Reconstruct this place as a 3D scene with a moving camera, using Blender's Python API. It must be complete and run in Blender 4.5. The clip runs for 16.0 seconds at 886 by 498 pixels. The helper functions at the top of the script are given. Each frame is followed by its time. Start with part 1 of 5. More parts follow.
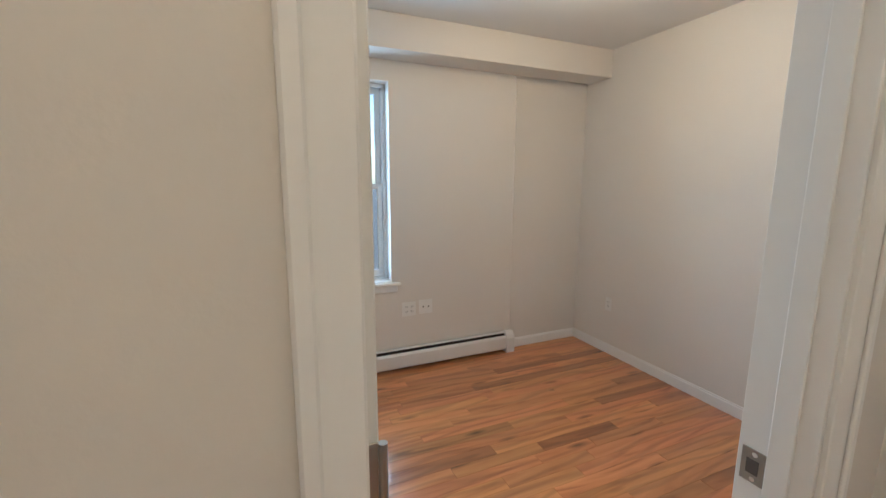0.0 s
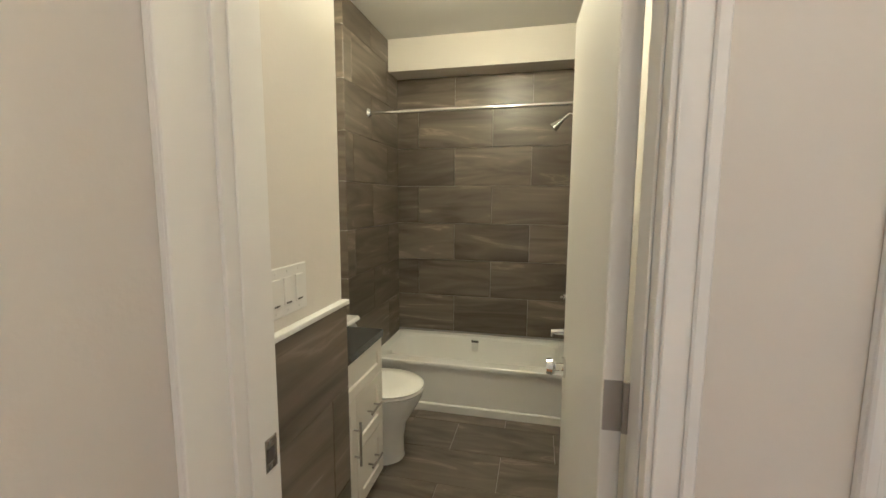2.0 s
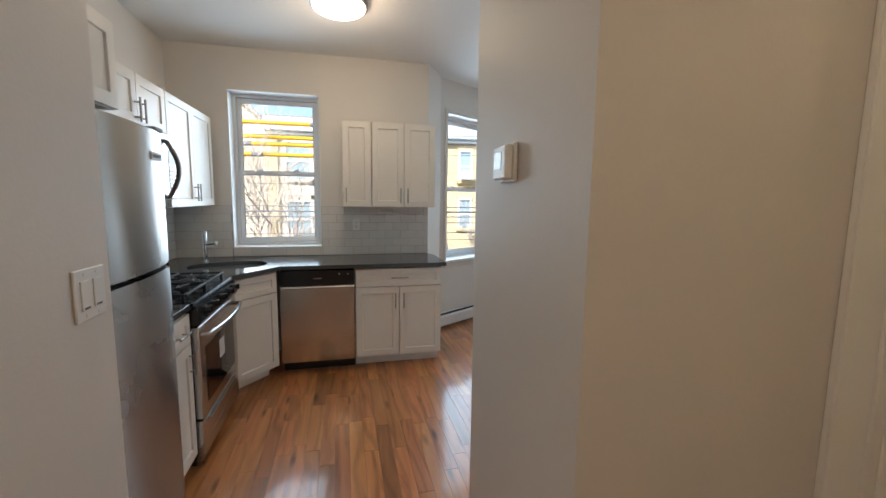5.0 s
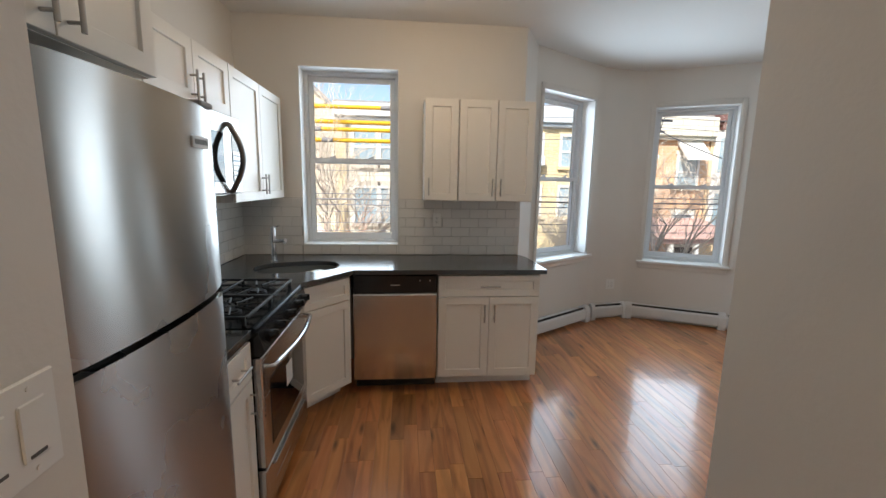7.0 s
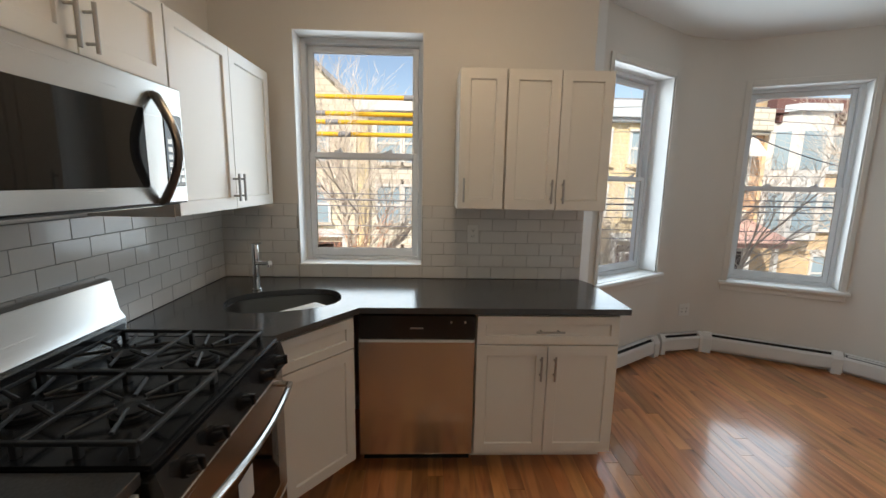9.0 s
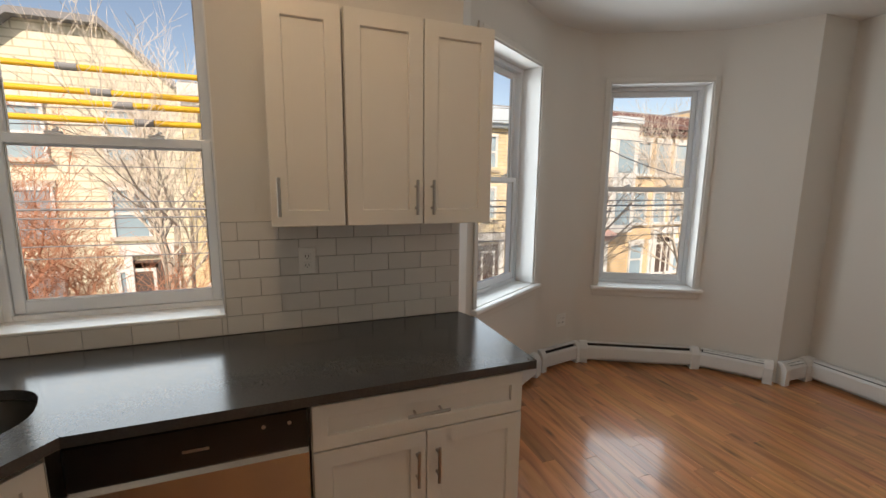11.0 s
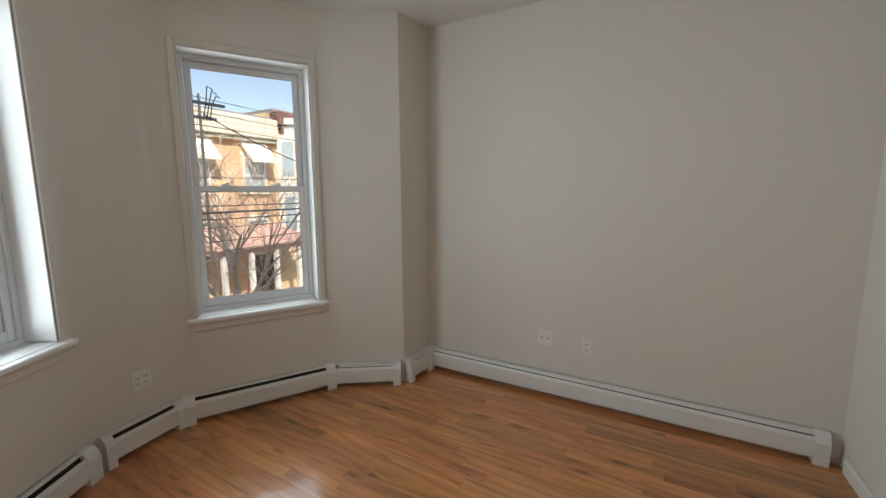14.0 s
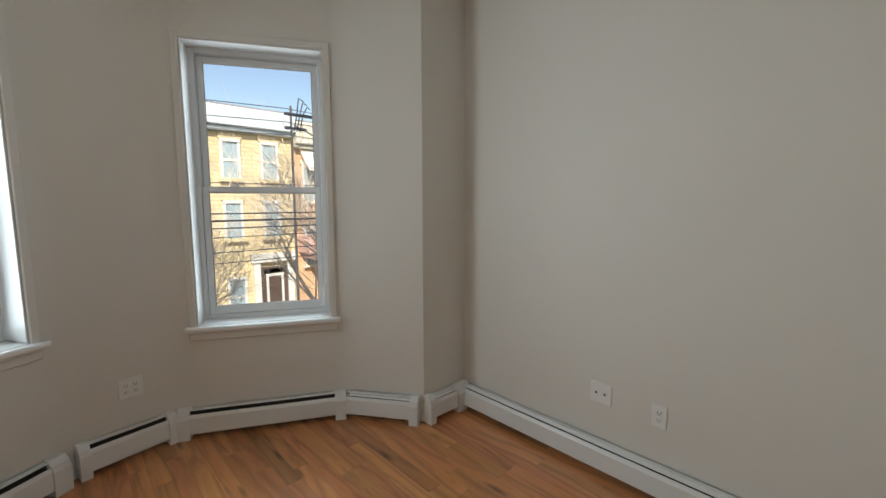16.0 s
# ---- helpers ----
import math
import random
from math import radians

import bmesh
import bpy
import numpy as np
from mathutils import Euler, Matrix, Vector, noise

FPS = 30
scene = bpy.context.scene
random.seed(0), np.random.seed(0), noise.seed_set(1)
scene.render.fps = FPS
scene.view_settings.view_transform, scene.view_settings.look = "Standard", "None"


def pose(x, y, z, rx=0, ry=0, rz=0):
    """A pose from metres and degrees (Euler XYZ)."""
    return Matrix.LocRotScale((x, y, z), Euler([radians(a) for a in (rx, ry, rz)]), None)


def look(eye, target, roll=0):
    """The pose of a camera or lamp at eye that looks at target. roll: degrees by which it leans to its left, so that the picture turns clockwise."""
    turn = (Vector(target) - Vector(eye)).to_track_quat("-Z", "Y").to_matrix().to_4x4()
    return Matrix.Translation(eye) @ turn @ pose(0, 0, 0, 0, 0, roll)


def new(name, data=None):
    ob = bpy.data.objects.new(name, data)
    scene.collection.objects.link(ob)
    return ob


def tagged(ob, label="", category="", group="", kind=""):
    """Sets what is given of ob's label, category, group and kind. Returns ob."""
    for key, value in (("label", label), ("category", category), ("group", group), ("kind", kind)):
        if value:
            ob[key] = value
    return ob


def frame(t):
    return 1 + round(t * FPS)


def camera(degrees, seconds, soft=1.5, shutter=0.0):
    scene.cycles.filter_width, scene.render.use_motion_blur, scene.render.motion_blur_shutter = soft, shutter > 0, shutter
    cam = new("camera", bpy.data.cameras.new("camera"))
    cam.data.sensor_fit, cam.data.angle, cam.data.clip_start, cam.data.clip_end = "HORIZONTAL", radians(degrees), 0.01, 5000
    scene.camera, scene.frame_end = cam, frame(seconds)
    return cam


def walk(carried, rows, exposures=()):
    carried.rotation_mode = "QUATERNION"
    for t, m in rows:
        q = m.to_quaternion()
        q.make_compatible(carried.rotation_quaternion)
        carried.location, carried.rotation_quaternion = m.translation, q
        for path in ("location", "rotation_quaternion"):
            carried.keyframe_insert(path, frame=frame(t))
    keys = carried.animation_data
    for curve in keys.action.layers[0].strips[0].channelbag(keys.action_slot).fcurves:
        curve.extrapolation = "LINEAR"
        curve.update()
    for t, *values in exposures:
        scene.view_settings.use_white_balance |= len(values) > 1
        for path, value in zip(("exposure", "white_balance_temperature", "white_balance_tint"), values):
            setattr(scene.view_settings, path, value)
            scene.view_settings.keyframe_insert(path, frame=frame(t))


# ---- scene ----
cam = camera(94.3, 16.0)
PATH = [
    (0, (-0.251, 0.704, 1.494), (0.535, 2.514, 1.167), 0.2),
    (0.5, (-0.348, 0.672, 1.484), (0.308, 2.536, 1.170), 0.4),
    (0.8, (-0.408, 0.630, 1.478), (0.113, 2.540, 1.191), 0.3),
    (1, (-0.445, 0.592, 1.478), (-0.046, 2.530, 1.196), 0.2),
    (1.2, (-0.482, 0.575, 1.468), (-0.205, 2.540, 1.206), 0.1),
    (1.5, (-0.549, 0.524, 1.472), (-0.519, 2.508, 1.218), 0.2),
    (2, (-0.645, 0.432, 1.482), (-1.091, 2.368, 1.247), 0.2),
    (2.5, (-0.693, 0.358, 1.482), (-1.622, 2.115, 1.261), 0.6),
    (3, (-0.686, 0.295, 1.473), (-2.029, 1.762, 1.259), 0.7),
    (3.5, (-0.658, 0.251, 1.47), (-2.283, 1.399, 1.265), 0.8),
    (4, (-0.585, 0.120, 1.464), (-2.382, 0.972, 1.261), 0.9),
    (4.5, (-0.575, 0.040, 1.460), (-2.462, 0.666, 1.241), 0.8),
    (7, (-1.24, -0.163, 1.515), (-3.207, 0.022, 1.202), 1.0),
    (7.5, (-1.477, -0.187, 1.535), (-3.446, -0.069, 1.209), 1.1),
    (8, (-1.677, -0.206, 1.54), (-3.649, -0.14, 1.213), 1.0),
    (8.2, (-1.756, -0.218, 1.542), (-3.728, -0.167, 1.213), 1.0),
    (10.3, (-2.615, -0.046, 1.537), (-4.56, 0.302, 1.229), 0.8),
    (10.5, (-2.69, -0.033, 1.539), (-4.618, 0.404, 1.234), 0.7),
    (11, (-2.85, 0.037, 1.536), (-4.699, 0.736, 1.233), 0.6),
    (11.5, (-3.01, 0.196, 1.520), (-4.732, 1.17, 1.227), 0.5),
    (12, (-3.105, 0.373, 1.530), (-4.673, 1.58, 1.242), 0.2),
    (12.5, (-3.21, 0.512, 1.536), (-4.597, 1.924, 1.25), 0.1),
    (13, (-3.225, 0.676, 1.538), (-4.452, 2.23, 1.252), 0.0),
    (13.5, (-3.114, 0.904, 1.515), (-4.21, 2.554, 1.235), -0.1),
    (14, (-2.967, 1.12, 1.501), (-3.97, 2.828, 1.223), -0.3),
    (14.5, (-2.907, 1.372, 1.483), (-3.891, 3.091, 1.209), -0.4),
    (15, (-2.890, 1.608, 1.482), (-3.927, 3.296, 1.209), -0.3),
    (15.5, (-2.855, 1.816, 1.458), (-4.035, 3.413, 1.216), -0.3),
    (16, (-2.850, 1.958, 1.437), (-4.293, 3.326, 1.216), -0.1),
]
EXPOSURES = [
    (0.0, 1.35, 5400, 3), (0.5, 1.55, 5400, 5), (1.0, 1.65, 5300, 5), (1.5, 1.7, 5200, 5), (2.0, 1.7, 5200, 4), (2.5, 1.65, 5300, 4), (3.0, 1.5, 5700, 7), (3.5, 1.35, 6200, 10), (4.5, 0.75, 6200, 10),
    (7.0, 0.48, 6600, 12), (8.0, 0.36, 6750, 12), (10.5, 0.12, 7600, 16), (11.5, 0.14, 7750, 17), (12.5, 0.25, 7450, 14), (13.0, 0.24, 7200, 12), (14.0, 0.24, 7400, 13), (14.5, 0.33, 7450, 13), (16.0, 0.28, 7150, 10),
]
walk(cam, [(t, look(eye, target, roll)) for t, eye, target, roll in PATH], EXPOSURES)
# World, sun and exposure.
world = bpy.data.worlds.new("world")
scene.world = world
world.use_nodes = True
wn = world.node_tree
sky = wn.nodes.new("ShaderNodeTexSky")
sky.sky_type, sky.sun_disc = "NISHITA", False
sky.sun_elevation, sky.sun_rotation = radians(38), radians(120)
bg = wn.nodes["Background"]
bg.inputs["Strength"].default_value = 0.15
wn.links.new(sky.outputs[0], bg.inputs["Color"])
sun = new("sun", bpy.data.lights.new("sun", "SUN"))
sun.data.energy, sun.data.angle, sun.data.color = 5.0, radians(0.5), (1.0, 0.95, 0.86)
sun.matrix_world = look((40, -23, 36), (0, 0, 0))


def area(name, eye, target, sx, sy, watts, colour):
    ob = new(name, bpy.data.lights.new(name, "AREA"))
    ob.data.shape, ob.data.size, ob.data.size_y = "RECTANGLE", sx, sy
    ob.data.energy, ob.data.color, ob.data.spread = watts, colour, radians(140)
    ob.matrix_world = look(eye, target)
    return ob


SKY = (0.66, 0.85, 1.0)
area("skylight_kitchen", (-4.815, -0.603, 1.70), (-3.9, -0.603, 1.70), 0.68, 1.30, 6.5, SKY)
area("skylight_bay_south", (-5.467, 1.400, 1.59), (-4.623, 1.936, 1.59), 0.74, 1.52, 14.0, SKY)
area("skylight_bay_west", (-5.594, 2.960, 1.53), (-4.71, 2.494, 1.53), 0.68, 1.56, 8.5, SKY)
area("skylight_bedroom", (0.24, 3.78, 1.46), (0.24, 2.6, 1.46), 0.70, 1.36, 6, SKY)


def bulb(name, at, watts, colour, radius=0.09):
    ob = new(name, bpy.data.lights.new(name, "POINT"))
    ob.data.energy, ob.data.color, ob.data.shadow_soft_size = watts, colour, radius
    ob.location = at


bulb("kitchen_bulb", (-3.60, -0.02, 2.60), 5.0, (1.0, 0.70, 0.40))
bulb("bath_bulb", (-0.95, 2.35, 2.56), 11.5, (1.0, 0.76, 0.40))
bulb("hall_bulb", (-0.25, 0.0, 2.60), 5.7, (1.0, 0.75, 0.48))
bulb("bedroom_bulb", (1.35, 2.30, 2.42), 7, (1.0, 0.72, 0.44))


# Materials.
def mat(name, colour, rough=0.5, metal=0.0, scale=6.0, vary=0.06, bump=0.02, bscale=60.0, stretch=(1, 1, 1), coat=0.0, spec=0.5, obvary=0.0):
    m = bpy.data.materials.new(name)
    m.use_nodes = True
    n, l = m.node_tree.nodes, m.node_tree.links
    b = n["Principled BSDF"]
    b.inputs["Roughness"].default_value, b.inputs["Metallic"].default_value = rough, metal
    b.inputs["Coat Weight"].default_value, b.inputs["Coat Roughness"].default_value = coat, 0.12
    b.inputs["Specular IOR Level"].default_value = spec
    g = n.new("ShaderNodeNewGeometry")
    mp = n.new("ShaderNodeMapping")
    mp.inputs["Scale"].default_value = stretch
    l.new(g.outputs["Position"], mp.inputs["Vector"])
    nz = n.new("ShaderNodeTexNoise")
    nz.inputs["Scale"].default_value, nz.inputs["Detail"].default_value = scale, 5
    l.new(mp.outputs[0], nz.inputs["Vector"])
    mx = n.new("ShaderNodeMix")
    mx.data_type = "RGBA"
    lo, hi = [c * (1 - vary) for c in colour], [min(1, c * (1 + vary)) for c in colour]
    mx.inputs["A"].default_value, mx.inputs["B"].default_value = (*lo, 1), (*hi, 1)
    l.new(nz.outputs["Fac"], mx.inputs["Factor"])
    out = mx.outputs["Result"]
    if obvary:
        oi = n.new("ShaderNodeObjectInfo")
        hs = n.new("ShaderNodeHueSaturation")
        mr = n.new("ShaderNodeMapRange")
        mr.inputs["To Min"].default_value, mr.inputs["To Max"].default_value = 1 - obvary, 1 + obvary
        l.new(oi.outputs["Random"], mr.inputs["Value"])
        l.new(mr.outputs[0], hs.inputs["Value"])
        l.new(out, hs.inputs["Color"])
        out = hs.outputs[0]
    l.new(out, b.inputs["Base Color"])
    n2 = n.new("ShaderNodeTexNoise")
    n2.inputs["Scale"].default_value, n2.inputs["Detail"].default_value = bscale, 3
    l.new(mp.outputs[0], n2.inputs["Vector"])
    bp = n.new("ShaderNodeBump")
    bp.inputs["Strength"].default_value, bp.inputs["Distance"].default_value = bump, 0.01
    l.new(n2.outputs["Fac"], bp.inputs["Height"])
    l.new(bp.outputs[0], b.inputs["Normal"])
    mr2 = n.new("ShaderNodeMapRange")
    mr2.inputs["To Min"].default_value, mr2.inputs["To Max"].default_value = rough * 0.85, min(1, rough * 1.15)
    l.new(nz.outputs["Fac"], mr2.inputs["Value"])
    l.new(mr2.outputs[0], b.inputs["Roughness"])
    return m


def wood_floor(name):
    m = bpy.data.materials.new(name)
    m.use_nodes = True
    n, l = m.node_tree.nodes, m.node_tree.links
    b = n["Principled BSDF"]
    g, oi = n.new("ShaderNodeNewGeometry"), n.new("ShaderNodeObjectInfo")
    off = n.new("ShaderNodeVectorMath")
    off.operation = "MULTIPLY_ADD"
    cmb = n.new("ShaderNodeCombineXYZ")
    for i in range(3):
        l.new(oi.outputs["Random"], cmb.inputs[i])
    off.inputs[1].default_value = (37, 91, 53)
    l.new(cmb.outputs[0], off.inputs[0])
    l.new(g.outputs["Position"], off.inputs[2])
    mp = n.new("ShaderNodeMapping")
    mp.inputs["Scale"].default_value = (1.1, 8, 8)
    l.new(off.outputs[0], mp.inputs["Vector"])
    n1 = n.new("ShaderNodeTexNoise")
    n1.inputs["Scale"].default_value, n1.inputs["Detail"].default_value, n1.inputs["Distortion"].default_value = 1.3, 3.5, 1.8
    l.new(mp.outputs[0], n1.inputs["Vector"])
    ramp = n.new("ShaderNodeValToRGB")
    e = ramp.color_ramp.elements
    e[0].position, e[0].color = 0.16, (0.25, 0.075, 0.025, 1)
    e[1].position, e[1].color = 0.74, (0.62, 0.270, 0.106, 1)
    mid = ramp.color_ramp.elements.new(0.42)
    mid.color = (0.52, 0.202, 0.072, 1)
    l.new(n1.outputs["Fac"], ramp.inputs["Fac"])
    hs = n.new("ShaderNodeHueSaturation")
    r2 = n.new("ShaderNodeValToRGB")
    q = r2.color_ramp.elements
    q[0].position, q[0].color = 0.0, (0.60, 0.60, 0.60, 1)
    q[1].position, q[1].color = 1.0, (1.20, 1.20, 1.20, 1)
    q2 = r2.color_ramp.elements.new(0.16)
    q2.color = (0.90, 0.90, 0.90, 1)
    l.new(oi.outputs["Random"], r2.inputs["Fac"])
    l.new(r2.outputs["Color"], hs.inputs["Value"])
    hue = n.new("ShaderNodeMath")
    hue.operation = "PINGPONG"
    hue.inputs[1].default_value = 0.06
    l.new(oi.outputs["Random"], hue.inputs[0])
    hof = n.new("ShaderNodeMath")
    hof.inputs[1].default_value = 0.495
    hsc = n.new("ShaderNodeMath")
    hsc.operation = "MULTIPLY"
    hsc.inputs[1].default_value = 0.2
    l.new(hue.outputs[0], hsc.inputs[0])
    l.new(hsc.outputs[0], hof.inputs[0])
    l.new(hof.outputs[0], hs.inputs["Hue"])
    # growth rings
    mw_ = n.new("ShaderNodeMapping")
    mw_.inputs["Scale"].default_value = (0.7, 3.2, 3.2)
    l.new(off.outputs[0], mw_.inputs["Vector"])
    wv = n.new("ShaderNodeTexWave")
    wv.bands_direction = "Y"
    wv.inputs["Scale"].default_value, wv.inputs["Distortion"].default_value, wv.inputs["Detail"].default_value, wv.inputs["Detail Scale"].default_value = 1.1, 13.0, 2, 1.1
    l.new(mw_.outputs[0], wv.inputs["Vector"])
    wr = n.new("ShaderNodeMapRange")
    wr.inputs["From Min"].default_value, wr.inputs["From Max"].default_value = 0.0, 0.45
    wr.inputs["To Min"].default_value, wr.inputs["To Max"].default_value = 0.70, 1.04
    l.new(wv.outputs["Fac"], wr.inputs["Value"])
    mg = n.new("ShaderNodeMix")
    mg.data_type, mg.blend_type = "RGBA", "MULTIPLY"
    mg.inputs["Factor"].default_value = 0.7
    l.new(ramp.outputs["Color"], mg.inputs["A"])
    l.new(wr.outputs[0], mg.inputs["B"])
    l.new(mg.outputs["Result"], hs.inputs["Color"])
    # knots
    mk = n.new("ShaderNodeMapping")
    mk.inputs["Scale"].default_value = (2.2, 9.0, 9.0)
    l.new(off.outputs[0], mk.inputs["Vector"])
    vo = n.new("ShaderNodeTexVoronoi")
    vo.inputs["Scale"].default_value = 1.0
    l.new(mk.outputs[0], vo.inputs["Vector"])
    kr = n.new("ShaderNodeMapRange")
    kr.inputs["From Min"].default_value, kr.inputs["From Max"].default_value = 0.03, 0.20
    kr.inputs["To Min"].default_value, kr.inputs["To Max"].default_value = 0.28, 1.0
    l.new(vo.outputs["Distance"], kr.inputs["Value"])
    mu = n.new("ShaderNodeMix")
    mu.data_type, mu.blend_type = "RGBA", "MULTIPLY"
    mu.inputs["Factor"].default_value = 1.0
    l.new(hs.outputs[0], mu.inputs["A"])
    l.new(kr.outputs[0], mu.inputs["B"])
    l.new(mu.outputs["Result"], b.inputs["Base Color"])
    b.inputs["Roughness"].default_value = 0.30
    b.inputs["Coat Weight"].default_value, b.inputs["Coat Roughness"].default_value = 0.6, 0.09
    n3 = n.new("ShaderNodeTexNoise")
    n3.inputs["Scale"].default_value = 11.0
    l.new(g.outputs["Position"], n3.inputs["Vector"])
    bp = n.new("ShaderNodeBump")
    bp.inputs["Strength"].default_value, bp.inputs["Distance"].default_value = 0.20, 0.010
    l.new(n3.outputs["Fac"], bp.inputs["Height"])
    l.new(bp.outputs[0], b.inputs["Coat Normal"])
    bp2 = n.new("ShaderNodeBump")
    bp2.inputs["Strength"].default_value, bp2.inputs["Distance"].default_value = 0.05, 0.004
    l.new(n1.outputs["Fac"], bp2.inputs["Height"])
    l.new(bp2.outputs[0], b.inputs["Normal"])
    return m


def stone_tile(name, dark, light, stretch, rough=0.35):
    m = bpy.data.materials.new(name)
    m.use_nodes = True
    n, l = m.node_tree.nodes, m.node_tree.links
    b = n["Principled BSDF"]
    g, oi = n.new("ShaderNodeNewGeometry"), n.new("ShaderNodeObjectInfo")
    cmb = n.new("ShaderNodeCombineXYZ")
    for i in range(3):
        l.new(oi.outputs["Random"], cmb.inputs[i])
    off = n.new("ShaderNodeVectorMath")
    off.operation = "MULTIPLY_ADD"
    off.inputs[1].default_value = (31, 17, 71)
    l.new(cmb.outputs[0], off.inputs[0])
    l.new(g.outputs["Position"], off.inputs[2])
    mp = n.new("ShaderNodeMapping")
    mp.inputs["Scale"].default_value = stretch
    l.new(off.outputs[0], mp.inputs["Vector"])
    n1 = n.new("ShaderNodeTexNoise")
    n1.inputs["Scale"].default_value, n1.inputs["Detail"].default_value, n1.inputs["Distortion"].default_value = 1.0, 7, 1.6
    l.new(mp.outputs[0], n1.inputs["Vector"])
    ramp = n.new("ShaderNodeValToRGB")
    e = ramp.color_ramp.elements
    e[0].position, e[0].color = 0.30, (*dark, 1)
    e[1].position, e[1].color = 0.62, (*light, 1)
    vein = ramp.color_ramp.elements.new(0.66)
    vein.color = (light[0] * 1.5, light[1] * 1.5, light[2] * 1.5, 1)
    end = ramp.color_ramp.elements.new(0.70)
    end.color = (*light, 1)
    l.new(n1.outputs["Fac"], ramp.inputs["Fac"])
    hs = n.new("ShaderNodeHueSaturation")
    mr = n.new("ShaderNodeMapRange")
    mr.inputs["To Min"].default_value, mr.inputs["To Max"].default_value = 0.78, 1.18
    l.new(oi.outputs["Random"], mr.inputs["Value"])
    l.new(mr.outputs[0], hs.inputs["Value"])
    l.new(ramp.outputs["Color"], hs.inputs["Color"])
    l.new(hs.outputs[0], b.inputs["Base Color"])
    b.inputs["Roughness"].default_value = rough
    bp = n.new("ShaderNodeBump")
    bp.inputs["Strength"].default_value, bp.inputs["Distance"].default_value = 0.08, 0.004
    l.new(n1.outputs["Fac"], bp.inputs["Height"])
    l.new(bp.outputs[0], b.inputs["Normal"])
    return m


def emitter(name, colour, strength):
    m = bpy.data.materials.new(name)
    m.use_nodes = True
    b = m.node_tree.nodes["Principled BSDF"]
    b.inputs["Base Color"].default_value = (*colour, 1)
    b.inputs["Emission Color"].default_value = (*colour, 1)
    b.inputs["Emission Strength"].default_value = strength
    return m


def glass_pane(name):
    m = bpy.data.materials.new(name)
    m.use_nodes = True
    n, l = m.node_tree.nodes, m.node_tree.links
    b = n["Principled BSDF"]
    b.inputs["Transmission Weight"].default_value = 1.0
    b.inputs["Roughness"].default_value = 0.0
    b.inputs["IOR"].default_value = 1.1
    b.inputs["Base Color"].default_value = (0.97, 0.99, 1.0, 1)
    return m


WALL = mat("wall_paint", (0.722, 0.684, 0.632), 0.55, scale=1.5, vary=0.025, bump=0.05, bscale=90)
CEIL = mat("ceiling_paint", (0.78, 0.77, 0.75), 0.7, scale=1.2, vary=0.025, bump=0.05, bscale=70)
TRIM = mat("trim_paint", (0.84, 0.83, 0.81), 0.35, scale=3, vary=0.02, bump=0.02, bscale=40)
DOORW = mat("door_paint", (0.78, 0.77, 0.74), 0.45, scale=3, vary=0.02, bump=0.02, bscale=120)
VINYL = mat("window_vinyl", (0.80, 0.82, 0.84), 0.35, scale=3, vary=0.02)
CAB = mat("cabinet_lacquer", (0.78, 0.745, 0.685), 0.33, scale=2.5, vary=0.02, bump=0.015, bscale=50)
# Darker lacquer tone, shade painted into the gaps between cabinet fronts.
CABSHADE = mat("cabinet_gap_shade", (0.30, 0.26, 0.21), 0.7)
QUARTZ = mat("quartz_grey", (0.055, 0.054, 0.053), 0.16, scale=140, vary=0.35, bump=0.004, bscale=200, spec=0.6)
STEEL = mat("brushed_steel", (0.58, 0.56, 0.53), 0.22, 1.0, scale=2, vary=0.012, bump=0.0, bscale=6, stretch=(60, 60, 0.8))
FRIDGE_STEEL = mat("satin_steel", (0.40, 0.385, 0.365), 0.27, 1.0, scale=1.2, vary=0.01, bump=0.0, bscale=6)
fs_b = FRIDGE_STEEL.node_tree.nodes["Principled BSDF"]
fs_b.inputs["Anisotropic"].default_value = 0.9
fs_t = FRIDGE_STEEL.node_tree.nodes.new("ShaderNodeCombineXYZ")
fs_t.inputs["Z"].default_value = 1.0
FRIDGE_STEEL.node_tree.links.new(fs_t.outputs[0], fs_b.inputs["Tangent"])
STEELH = mat("brushed_steel_level", (0.56, 0.55, 0.53), 0.26, 1.0, scale=2, vary=0.015, bump=0.0, bscale=6, stretch=(0.8, 60, 60))
CHROME = mat("chrome", (0.75, 0.75, 0.75), 0.08, 1.0, vary=0.02, bump=0.0)
NICKEL = mat("satin_nickel", (0.42, 0.40, 0.37), 0.30, 1.0, scale=30, vary=0.06)
BLACK = mat("black_enamel", (0.012, 0.012, 0.013), 0.18, scale=20, vary=0.2)
IRON = mat("cast_iron", (0.016, 0.016, 0.016), 0.55, scale=60, vary=0.3, bump=0.25, bscale=220)
BLKGLASS = mat("black_glass", (0.008, 0.008, 0.009), 0.04, scale=3, vary=0.1, bump=0.0)
PLATE = mat("plastic_white", (0.80, 0.79, 0.76), 0.35, vary=0.02)
PLATEDARK = mat("plastic_slot", (0.10, 0.09, 0.085), 0.5)
HEAT = mat("heater_enamel", (0.76, 0.75, 0.73), 0.38, scale=4, vary=0.04, bump=0.02)
# Near-black: the shade inside the heater slots, put into the colour.
HEATDARK = mat("heater_inside_shade", (0.03, 0.026, 0.024), 0.8)
PORC = mat("porcelain", (0.82, 0.81, 0.78), 0.10, scale=3, vary=0.015, bump=0.0, coat=0.3)
ACRYL = mat("tub_acrylic", (0.82, 0.81, 0.78), 0.16, scale=3, vary=0.015, bump=0.0)
GROUT = mat("grout_pale", (0.46, 0.44, 0.41), 0.9, scale=40, vary=0.1)
